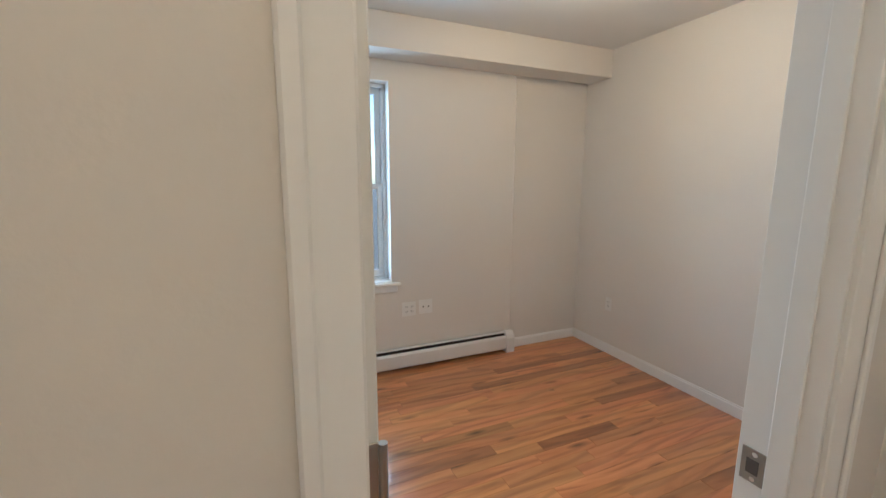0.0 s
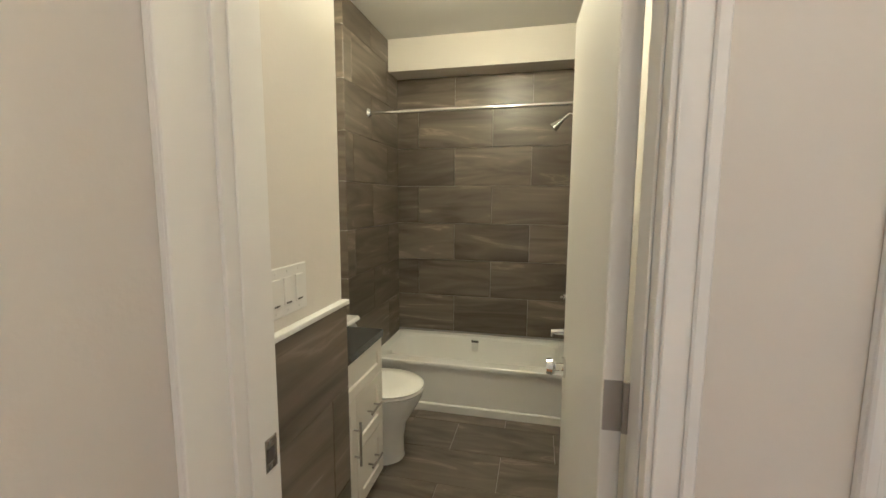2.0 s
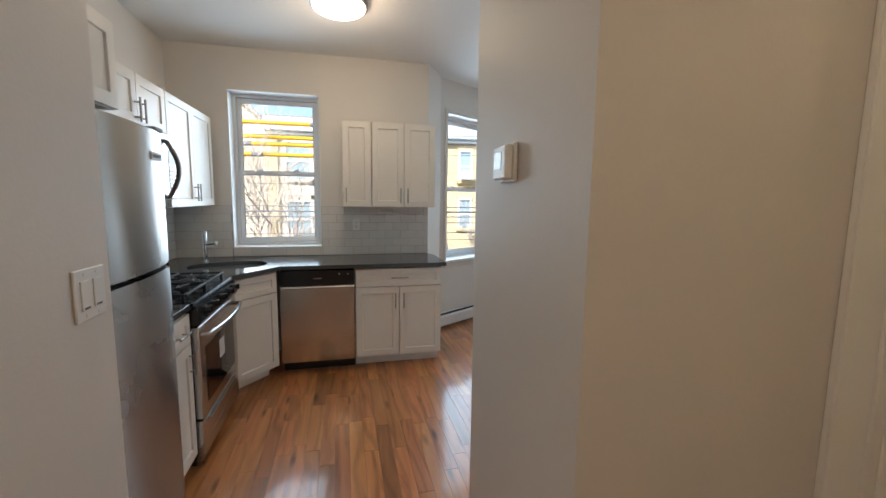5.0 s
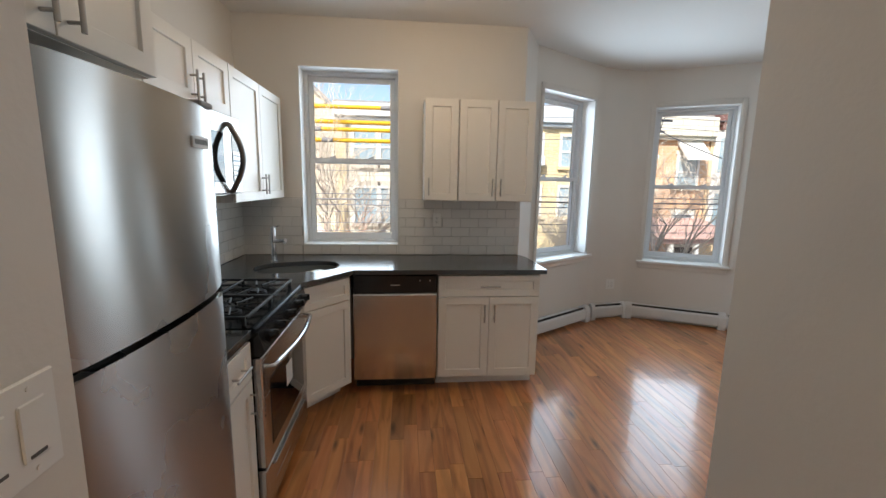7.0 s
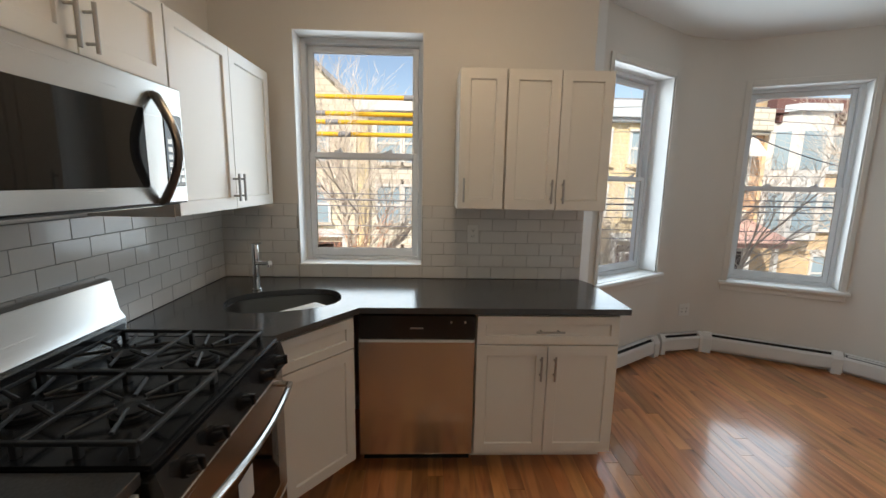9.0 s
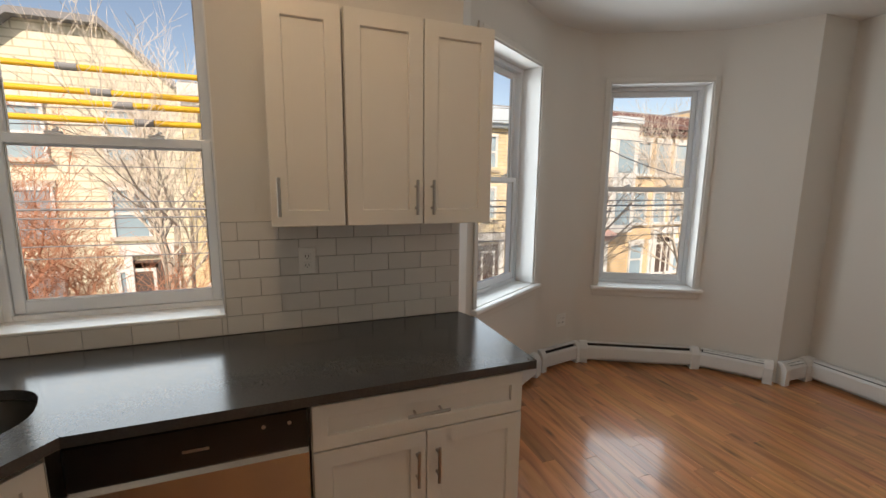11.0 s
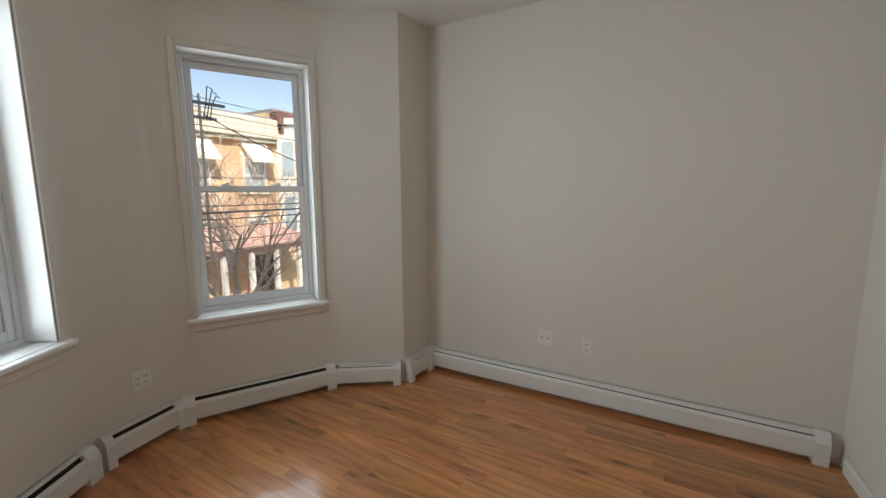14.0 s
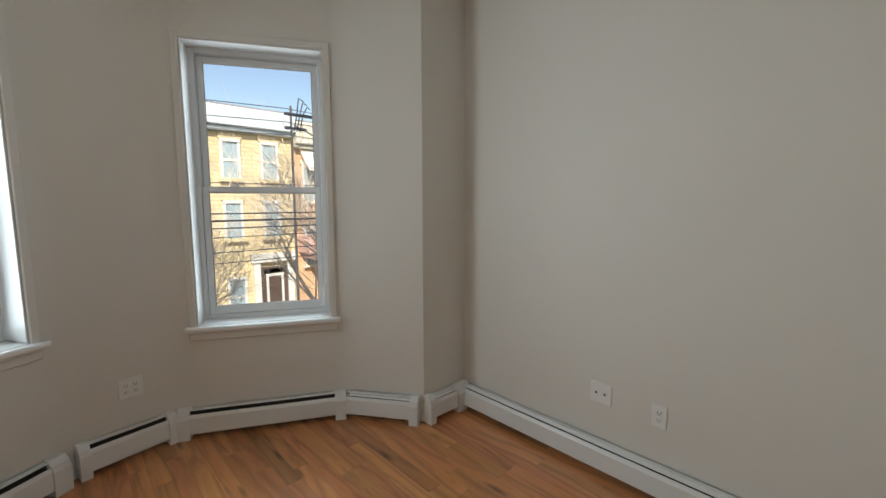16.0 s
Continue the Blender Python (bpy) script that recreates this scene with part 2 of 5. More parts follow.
GROUTW = mat("grout_grey", (0.42, 0.40, 0.37), 0.9, scale=40, vary=0.1)
SUBWAY = mat("glazed_white_tile", (0.72, 0.70, 0.67), 0.13, scale=4, vary=0.03, bump=0.03, bscale=9, obvary=0.04)
BATHTILE = stone_tile("bath_tile", (0.085, 0.068, 0.052), (0.185, 0.155, 0.122), (1.1, 1.1, 8))
BATHFLOOR = stone_tile("bath_floor_tile", (0.10, 0.082, 0.064), (0.19, 0.16, 0.128), (2.0, 9, 5))
OAK = wood_floor("oak_floor")
SUBF = mat("floor_joint", (0.07, 0.035, 0.015), 0.7)
GLASS = glass_pane("window_glass")
DOME = emitter("lit_dome", (1.0, 0.90, 0.72), 7.0)
LCD = mat("display_grey", (0.33, 0.36, 0.33), 0.2)
STICKER = mat("paper_sticker", (0.75, 0.74, 0.72), 0.6)


# Mesh helpers.
def box(bm, x0, x1, y0, y1, z0, z1, bevel=0.0, seg=1):
    m = Matrix.LocRotScale(((x0 + x1) / 2, (y0 + y1) / 2, (z0 + z1) / 2), None, (abs(x1 - x0), abs(y1 - y0), abs(z1 - z0)))
    r = bmesh.ops.create_cube(bm, size=1, matrix=m)
    if bevel:
        es = {e for v in r["verts"] for e in v.link_edges}
        bmesh.ops.bevel(bm, geom=list(es), offset=bevel, segments=seg, affect="EDGES", clamp_overlap=True)
    return bm


def boxes(*rows, bevel=0.0):
    bm = bmesh.new()
    for r in rows:
        box(bm, *r, bevel=bevel)
    return bm


def rod(bm, a, b, r, r2=None, seg=12):
    a, b = Vector(a), Vector(b)
    d = b - a
    m = Matrix.Translation((a + b) / 2) @ d.to_track_quat("Z", "Y").to_matrix().to_4x4()
    bmesh.ops.create_cone(bm, cap_ends=True, segments=seg, radius1=r, radius2=r if r2 is None else r2, depth=d.length, matrix=m)
    return bm


def tube(bm, pts, r, seg=8):
    ps = [Vector(p) for p in pts]
    up = None
    rings = []
    for i, p in enumerate(ps):
        d = (ps[min(i + 1, len(ps) - 1)] - ps[max(i - 1, 0)]).normalized()
        up = d.orthogonal().normalized() if up is None else (up - d * up.dot(d)).normalized()
        v = d.cross(up)
        rings.append([p + (up * math.cos(t) + v * math.sin(t)) * r for t in [k * math.tau / seg for k in range(seg)]])
    return loft(bm, rings)


def prism(bm, pts, z0, z1):
    lo = [bm.verts.new((x, y, z0)) for x, y in pts]
    hi = [bm.verts.new((x, y, z1)) for x, y in pts]
    bm.faces.new(lo[::-1])
    bm.faces.new(hi)
    k = len(pts)
    for i in range(k):
        bm.faces.new((lo[i], lo[(i + 1) % k], hi[(i + 1) % k], hi[i]))
    return bm


def loft(bm, rings, close=True):
    rows = [[bm.verts.new(p) for p in ring] for ring in rings]
    k = len(rows[0])
    for a, b in zip(rows, rows[1:]):
        for i in range(k):
            bm.faces.new((a[i], a[(i + 1) % k], b[(i + 1) % k], b[i]))
    if close:
        bm.faces.new(rows[0][::-1])
        bm.faces.new(rows[-1])
    return bm


def mesh(name, bm, material, smooth=False):
    bmesh.ops.recalc_face_normals(bm, faces=bm.faces)
    me = bpy.data.meshes.new(name)
    bm.to_mesh(me)
    bm.free()
    me.materials.append(material)
    if smooth:
        me.polygons.foreach_set("use_smooth", [True] * len(me.polygons))
        me.set_sharp_from_angle(angle=radians(35))
    return me


def part(name, bm, material, parent, label="", smooth=False):
    ob = new(name, mesh(name, bm, material, smooth))
    ob.parent = parent
    return tagged(ob, label)


def single(name, bm, material, label="", category="", kind="", smooth=False, group="", at=None):
    ob = new(name, mesh(name, bm, material, smooth))
    if at is not None:
        ob.matrix_world = at
    return tagged(ob, label, category, group, kind)


def thing(name, label, category, at=None, group="", kind=""):
    ob = new(name)
    ob.empty_display_size = 0.1
    if at is not None:
        ob.matrix_world = at
    return tagged(ob, label, category, group, kind)


def along(p0, p1, z=0.0):
    """Local frame of a wall: x along p0 to p1, y to its left."""
    d = Vector((p1[0] - p0[0], p1[1] - p0[1]))
    return pose(p0[0], p0[1], z, 0, 0, math.degrees(math.atan2(d.y, d.x))), d.length


def wall(name, p0, p1, thick, z0, z1, holes=(), material=None, label="painted plaster wall", ext=(0, 0)):
    """A wall whose face runs from p0 to p1; thick > 0 puts its body on the left of that line. holes: (s0, s1, z0, z1)."""
    m, length = along(p0, p1)
    a, b = -ext[0], length + ext[1]
    ss = sorted({a, b, *[h[0] for h in holes], *[h[1] for h in holes]})
    zs = sorted({z0, z1, *[h[2] for h in holes], *[h[3] for h in holes]})
    bm = bmesh.new()
    for s0, s1 in zip(ss, ss[1:]):
        for q0, q1 in zip(zs, zs[1:]):
            sc, zc = (s0 + s1) / 2, (q0 + q1) / 2
            if any(h[0] < sc < h[1] and h[2] < zc < h[3] for h in holes):
                continue
            box(bm, s0, s1, min(0, thick), max(0, thick), q0, q1)
    bmesh.ops.remove_doubles(bm, verts=bm.verts, dist=0.0005)
    seen = {}
    for f in list(bm.faces):
        seen.setdefault(tuple(round(c, 3) for c in f.calc_center_median()), []).append(f)
    bmesh.ops.delete(bm, geom=[f for fs in seen.values() if len(fs) > 1 for f in fs], context="FACES")
    return single(name, bm, material or WALL, label, "wall", "structure", at=m)


# ---- structure ----
CH = 2.76
SW, NW = -1.465, 4.01
P0, PM, P1, P2, P3 = (-4.68, 0.815), (-5.065, 1.025), (-5.645, 1.94), (-5.73, 2.415), (-5.25, 3.325)
J1, J2 = (-4.81, 3.64), (-4.80, 4.01)
E0, E1 = (-1.885, 0.404), (-2.14, 4.01)
KW = (0.475, 1.249, 0.998, 2.402)
wall("wall_kitchen_west", (-4.68, SW), P0, 0.26, 0, CH, [KW], ext=(0.2, 0))
wall("wall_kitchen_south", (-1.803, SW), (-4.68, SW), 0.2, 0, CH)
B1 = (0.112, 0.952, 0.775, 2.412)
B3 = (0.155, 0.935, 0.69, 2.376)
wall("wall_bay_splay", P0, PM, 0.26, 0, CH, ext=(0, 0.05))
wall("wall_bay_south", PM, P1, 0.26, 0, CH, [B1], ext=(0, 0.06))
wall("wall_bay_middle", P1, P2, 0.26, 0, CH, ext=(0, 0))
wall("wall_bay_west", P2, P3, 0.26, 0, CH, [B3], ext=(0.06, 0))
wall("wall_bay_north", P3, J1, 0.26, 0, CH, ext=(0.04, 0))


def fillet(name, a, b, c, reach):
    """A rounded plaster corner where the wall a-b meets the wall b-c, on the room side."""
    va, vb, vc = Vector(a), Vector(b), Vector(c)
    p, q = vb + (va - vb).normalized() * reach, vb + (vc - vb).normalized() * reach
    arc = [tuple(p * (1 - u) ** 2 + vb * 2 * u * (1 - u) + q * u * u) for u in [i / 8 for i in range(9)]]
    bm = bmesh.new()
    for (x0, y0), (x1, y1) in zip(arc, arc[1:]):
        bm.faces.new([bm.verts.new(v) for v in ((x0, y0, 0.0), (x1, y1, 0.0), (x1, y1, CH), (x0, y0, CH))])
    bm.faces.new([bm.verts.new((x, y, CH)) for x, y in arc + [b]])
    bmesh.ops.remove_doubles(bm, verts=[v for f in bm.faces if len(f.verts) == 4 for v in f.verts], dist=0.0004)
    single(name, bm, WALL, "rounded plaster corner of the bay", "wall", "structure", smooth=True)


fillet("wall_bay_round_south", PM, P1, P2, 0.082)
fillet("wall_bay_round_middle", P1, P2, P3, 0.105)
fillet("wall_bay_round_west", P2, P3, J1, 0.085)
wall("wall_bay_return", J1, J2, 0.26, 0, CH)
wall("wall_living_north", (J2[0] - 0.2, NW), (-1.9, NW), 0.2, 0, CH)
wall("wall_living_east", E1, (E0[0], E0[1] + 0.002), 0.12, 0, CH)
wall("wall_thermostat", E0, (-1.19, 0.368), 0.12, 0, CH)
wall("wall_hall_west", (-1.19, 0.4875), (-1.19, 1.153), 0.12, 0, CH)
wall("wall_hall_south", (1.0, -0.57), (-1.755, -0.57), 0.11, 0, CH)
wall("wall_fridge_side", (-1.80, -0.682), (-1.80, -1.66), 0.12, 0, CH)
DW0, DW1 = 1.035, 1.155
wall("wall_doors", (-1.185, DW0), (1.0, DW0), 0.12, 0, CH, [(0.0, 0.717, 0, 2.04), (0.990, 1.785, 0, 2.04)])
wall("wall_hall_east", (0.84, -0.57), (0.84, DW0), -0.12, 0, CH)
# bathroom
BX0, BX1, BY1 = -1.82, -0.42, 3.78
BXR = -1.935
wall("wall_bath_west_near", (-1.215, 1.155), (-1.215, 1.545), 0.095, 0, 2.70)
wall("wall_bath_recess_end", (-1.31, 1.545), (BXR, 1.545), -0.1, 0, 2.70)
wall("wall_bath_west", (BXR, 1.45), (BXR, BY1), 0.05, 0, 2.70)
single("wall_tub_end", boxes((BXR + 0.001, BX0, 2.80, BY1 - 0.001, 0, 2.699)), WALL, "short thickened wall at the end of the tub", "wall", "structure")
wall("wall_bath_north", (BX0 - 0.15, BY1), (-0.3, BY1), 0.2, 0, 2.70)
wall("wall_bath_east", (-0.30, 1.157), (-0.30, BY1), -0.08, 0, 2.70, ext=(0, 0))
# bedroom
RX, RY = 2.455, 3.72
wall("wall_bedroom_north", (RX - 4.06 + 1.3, RY - 0.025), (1.70, RY - 0.025), 0.22, 0, 2.56, [(0.155, 0.925, 0.72, 2.20)])
wall("wall_bedroom_north_bay", (1.70, RY), (RX, RY), 0.2, 0, 2.56)
single("corner_bead", boxes((1.692, 1.704, RY - 0.030, RY - 0.001, 0.0, 2.339), bevel=0.004), WALL, "rounded plaster corner bead of the wall step", "trim", "structure")
wall("wall_bedroom_east", (RX, RY + 0.2), (RX, 1.157), 0.1, 0, 2.56)
wall("wall_bedroom_south", (1.0, 1.155), (RX, 1.155), -0.1, 0, 2.56)
single("soffit_bedroom", boxes((-0.218, RX - 0.001, 3.44, RY - 0.027, 2.34, 2.558)), WALL, "boxed painted beam along the ceiling", "soffit", "structure")
single("soffit_bath", boxes((BX0 + 0.011, -0.302, 3.55, BY1 - 0.012, 2.46, 2.698)), WALL, "boxed painted beam above the tub", "soffit", "structure")
single("ceiling_living", prism(bmesh.new(), [(-1.7, -1.68), (-4.97, -1.68), (-4.97, 0.75), (-5.40, 0.95), (-6.0, 1.90), (-6.05, 2.6), (-5.4, 3.7), (-5.1, 4.2), (-1.9, 4.2), (-1.9, -0.68), (-1.7, -0.68)], CH, CH + 0.12), CEIL, "white painted ceiling", "ceiling", "structure")
single("ceiling_hall", boxes((-1.899, 1.0, -0.69, 1.156, CH, CH + 0.12)), CEIL, "white painted ceiling", "ceiling", "structure")
single("ceiling_bath", boxes((-1.98, -0.3, 1.157, 3.98, 2.70, 2.88)), CEIL, "white painted ceiling", "ceiling", "structure")
single("ceiling_bedroom", boxes((-0.299, 2.56, 1.157, 3.95, 2.56, 2.88)), CEIL, "white painted ceiling", "ceiling", "structure")
single("floor_base", prism(bmesh.new(), [(2.6, -0.7), (-1.7, -0.7), (-1.7, -1.68), (-4.95, -1.68), (-4.95, 0.75), (-5.35, 0.95), (-5.95, 1.92), (-6.0, 2.6), (-5.4, 3.6), (-5.1, 4.2), (2.6, 4.2)], -0.30, -0.012), SUBF, "dark joints under the floorboards", "floor", "structure")
# Unseen mass added over the ceilings; it blocks sun from the window reveals.
single("upper_storey", prism(bmesh.new(), [(2.7, -1.7), (-5.0, -1.7), (-5.0, 0.72), (-6.08, 1.93), (-6.08, 2.62), (-5.45, 3.75), (-5.2, 4.3), (2.7, 4.3)], 2.90, 6.4), mat("sun_block_brown", (0.30, 0.16, 0.11), 0.9), "brick storey of the house above the flat", "wall", "structure")


# ---- windows ----
def window(name, p0, p1, hole, depth, casing, label, sill=0.05):
    m, _ = along(p0, p1)
    s0, s1, z0, z1 = hole
    w = thing(name, label, "window", m, kind="structure")
    y0 = depth
    f = 0.032
    part("window_frame", boxes((s0, s0 + f, y0, y0 + 0.085, z0, z1), (s1 - f, s1, y0, y0 + 0.085, z0, z1),
                               (s0 + f, s1 - f, y0, y0 + 0.085, z1 - f, z1), (s0 + f, s1 - f, y0, y0 + 0.085, z0, z0 + f), bevel=0.003), VINYL, w)
    zm = (z0 + z1) / 2 - 0.01
    a, b = s0 + f + 0.002, s1 - f - 0.002
    for nm, q0, q1, yy, lo, hi in (("upper_sash", zm - 0.02, z1 - f - 0.002, y0 + 0.045, 0.034, 0.040), ("lower_sash", z0 + f + 0.002, zm + 0.022, y0 + 0.010, 0.052, 0.036)):
        t = 0.036
        sash = part(nm, boxes((a, a + t, yy, yy + 0.030, q0, q1), (b - t, b, yy, yy + 0.030, q0, q1),
                              (a + t, b - t, yy, yy + 0.030, q0, q0 + lo), (a + t, b - t, yy, yy + 0.030, q1 - hi, q1), bevel=0.003), VINYL, w)
        g = part("pane", boxes((a + t - 0.004, b - t + 0.004, yy + 0.013, yy + 0.018, q0 + lo - 0.004, q1 - hi + 0.004)), GLASS, sash, "clear window glass")
        g.visible_shadow = False
        part("gasket", boxes((a + t, a + t + 0.004, yy + 0.008, yy + 0.012, q0 + lo, q1 - hi), (b - t - 0.004, b - t, yy + 0.008, yy + 0.012, q0 + lo, q1 - hi)), NICKEL, sash)
    for sx in (0.27, 0.73):
        c = a + (b - a) * sx
        k = boxes((c - 0.028, c + 0.028, y0 - 0.002, y0 + 0.012, zm + 0.022, zm + 0.034), bevel=0.004)
        rod(k, (c, y0 + 0.006, zm + 0.034), (c + 0.018, y0 - 0.006, zm + 0.042), 0.006, seg=8)
        part("sash_lock", k, VINYL, w)
    for r in ((s0, s0 + 0.006, -0.001, y0 - 0.001, z0 + 0.013, z1 - 0.007), (s1 - 0.006, s1, -0.001, y0 - 0.001, z0 + 0.013, z1 - 0.007), (s0, s1, -0.001, y0 - 0.001, z1 - 0.006, z1)):
        part("reveal_lining", boxes(r, bevel=0.001), TRIM, w, "white painted reveal board")
    if casing:
        c, t = 0.045, 0.014
        for nm, r in (("casing", (s0 - c, s0 - 0.004, -t, -0.001, z0 - 0.02, z1 + c)), ("casing", (s1 + 0.004, s1 + c, -t, -0.001, z0 - 0.02, z1 + c)), ("casing", (s0 - 0.004, s1 + 0.004, -t, -0.001, z1 + 0.004, z1 + c))):
            part(nm, boxes(r, bevel=0.004), WALL, w, "flat casing in the colour of the wall")
        part("window_sill", boxes((s0 - c - 0.02, s1 + c + 0.02, -sill, -0.001, z0 - 0.026, z0 + 0.002), (s0 + 0.001, s1 - 0.001, -0.002, depth + 0.004, z0, z0 + 0.004), bevel=0.006), TRIM, w, "painted wooden stool")
        part("apron", boxes((s0 - c, s1 + c, -0.018, -0.001, z0 - 0.085, z0 - 0.027), (s0 - c, s1 + c, -0.028, -0.001, z0 - 0.045, z0 - 0.027), bevel=0.004), WALL, w)
    else:
        part("window_sill", boxes((s0 + 0.001, s1 - 0.001, -0.012, depth + 0.004, z0, z0 + 0.012), bevel=0.003), TRIM, w, "painted flat sill")
    return w


window("window_1", (-4.68, SW), P0, KW, 0.15, False, "white vinyl double-hung window above the kitchen counter")
window("window_2", PM, P1, B1, 0.15, True, "white vinyl double-hung window with a deep sill in the bay")
window("window_3", P2, P3, B3, 0.14, True, "white vinyl double-hung window with a moulded sill in the bay")
bed_window = window("window_4", (-0.305, RY - 0.025), (1.70, RY - 0.025), (0.155, 0.925, 0.72, 2.20), 0.10, False, "white vinyl double-hung bedroom window")
part("stool", boxes((0.095, 0.985, -0.040, -0.0125, 0.700, 0.724), bevel=0.005), TRIM, bed_window, "painted wooden stool")
part("apron", boxes((0.115, 0.965, -0.018, -0.001, 0.645, 0.699), bevel=0.004), TRIM, bed_window)


# ---- doorways ----
def casing_board(bm, x0, x1, y, z0, z1, flip):
    """A flat casing with a raised outer band, standing proud of the plane y toward -y."""
    box(bm, x0, x1, y - 0.012, y - 0.0005, z0, z1, bevel=0.002)
    o = (x0, x0 + 0.018) if flip else (x1 - 0.018, x1)
    box(bm, o[0], o[1], y - 0.020, y - 0.011, z0, z1, bevel=0.003)


def doorway(name, x0, x1, left, right, label):
    d = thing(name, label, "doorway", kind="structure")
    part("jamb", boxes((x0, x0 + 0.016, DW0 - 0.002, DW1 + 0.002, 0, 2.04), bevel=0.001), TRIM, d)
    part("jamb", boxes((x1 - 0.016, x1, DW0 - 0.002, DW1 + 0.002, 0, 2.04), bevel=0.001), TRIM, d)
    part("head_jamb", boxes((x0 + 0.016, x1 - 0.016, DW0 - 0.002, DW1 + 0.002, 2.024, 2.04)), TRIM, d)
    part("door_stop", boxes((x0 + 0.016, x0 + 0.021, DW0 + 0.03, DW0 + 0.07, 0, 2.02), bevel=0.002), TRIM, d)
    part("door_stop", boxes((x1 - 0.021, x1 - 0.016, DW0 + 0.03, DW0 + 0.07, 0, 2.02), bevel=0.002), TRIM, d)
    for a, b, flip in (left, right):
        if b > a:
            bm = bmesh.new()
            casing_board(bm, a, b, DW0, 0, 2.04 + 0.06, flip)
            part("casing", bm, TRIM, d)
    bm = bmesh.new()
    box(bm, x0 + 0.004, x1 - 0.004, DW0 - 0.012, DW0 - 0.0005, 2.032, 2.10, bevel=0.002)
    part("head_casing", bm, TRIM, d)
    return d


bath_doorway = doorway("door_frame_1", -1.185, -0.468, (0, 0, False), (-0.476, -0.424, False), "white painted bathroom door frame")
part("casing", boxes((-1.19 + 0.0005, -1.176, 0.925, 1.034, 0, 2.10), (-1.178, -1.170, 0.925, 0.945, 0, 2.10), bevel=0.002), TRIM, bath_doorway)
bed_doorway = doorway("door_frame_2", -0.195, 0.612, (-0.238, -0.182, True), (0.605, 0.675, False), "white painted bedroom door frame")


def strike(parent, x, y, z, side, plate):
    """A latch strike plate on a jamb face at x; side +1 faces +x."""
    e = 0.0022 * side
    p = part("strike_plate", boxes((min(x, x + e), max(x, x + e), y - 0.034, y + 0.020, z - 0.035, z + 0.035), bevel=0.0006), plate, parent, "satin metal latch plate")
    part("latch_hole", boxes((min(x + e, x + 1.4 * e), max(x + e, x + 1.4 * e), y - 0.012, y + 0.010, z - 0.016, z + 0.014)), PLATEDARK, p)
    for dz in (-0.026, 0.026):
        bm = bmesh.new()
        rod(bm, (x + e, y - 0.004, z + dz), (x + 1.7 * e, y - 0.004, z + dz), 0.005, seg=10)
        part("screw", bm, CHROME, p)


strike(bath_doorway, -1.169, 1.125, 0.962, 1, NICKEL)
strike(bed_doorway, 0.596, 1.128, 0.945, -1, NICKEL)


def door_leaf(name, at, width, label, knob):
    d = thing(name, label, "door", at, kind="structure")
    part("leaf", boxes((0, width, 0, 0.035, 0.012, 2.015), bevel=0.0025), DOORW, d)
    for z in (0.20, 1.128, 1.87):
        bm = boxes((-0.0022, 0.0005, 0.002, 0.033, z - 0.046, z + 0.046), bevel=0.0006)
        h = part("hinge", bm, NICKEL, d, "grey metal hinge leaf")
        bk = bmesh.new()
        rod(bk, (-0.004, -0.004, z - 0.046), (-0.004, -0.004, z + 0.046), 0.006, seg=10)
        part("knuckle", bk, NICKEL, h)
    if knob:
        for s, y0 in ((-1, 0.0), (1, 0.035)):
            bm = bmesh.new()
            x, z = width - 0.062, 0.955
            rod(bm, (x, y0, z), (x, y0 + s * 0.008, z), 0.032, seg=24)
            rod(bm, (x, y0 + s * 0.008, z), (x, y0 + s * 0.034, z), 0.012, seg=16)
            rod(bm, (x, y0 + s * 0.030, z), (x, y0 + s * 0.040, z), 0.018, 0.027, seg=24)
            rod(bm, (x, y0 + s * 0.040, z), (x, y0 + s * 0.058, z), 0.027, 0.024, seg=24)
            part("knob", bm, CHROME, d, "polished metal knob", smooth=True)
    return d


door_leaf("door_1", pose(-0.492, 1.162, 0, 0, 0, 92), 0.645, "white flush bathroom door standing open", True)
door_leaf("door_2", pose(-0.138, 1.162, 0, 0, 0, 89), 0.74, "white flush bedroom door standing open", True)


# ---- baseboards ----
def baseboard(name, p0, p1, h=0.085, s0=0.0, s1=None):
    m, length = along(p0, p1)
    s1 = length if s1 is None else s1
    bm = boxes((s0, s1, -0.014, -0.0005, 0, h - 0.012), (s0, s1, -0.009, -0.0005, h - 0.013, h), bevel=0.002)
    single(name, bm, TRIM, "white painted skirting board", "baseboard", "structure", at=m)


baseboard("baseboard_bedroom_east", (RX, RY), (RX, 1.157))
baseboard("baseboard_bedroom_north", (1.715, RY), (RX - 0.016, RY))
baseboard("baseboard_living_east", (-2.136, 3.93), (-1.887, 0.41))


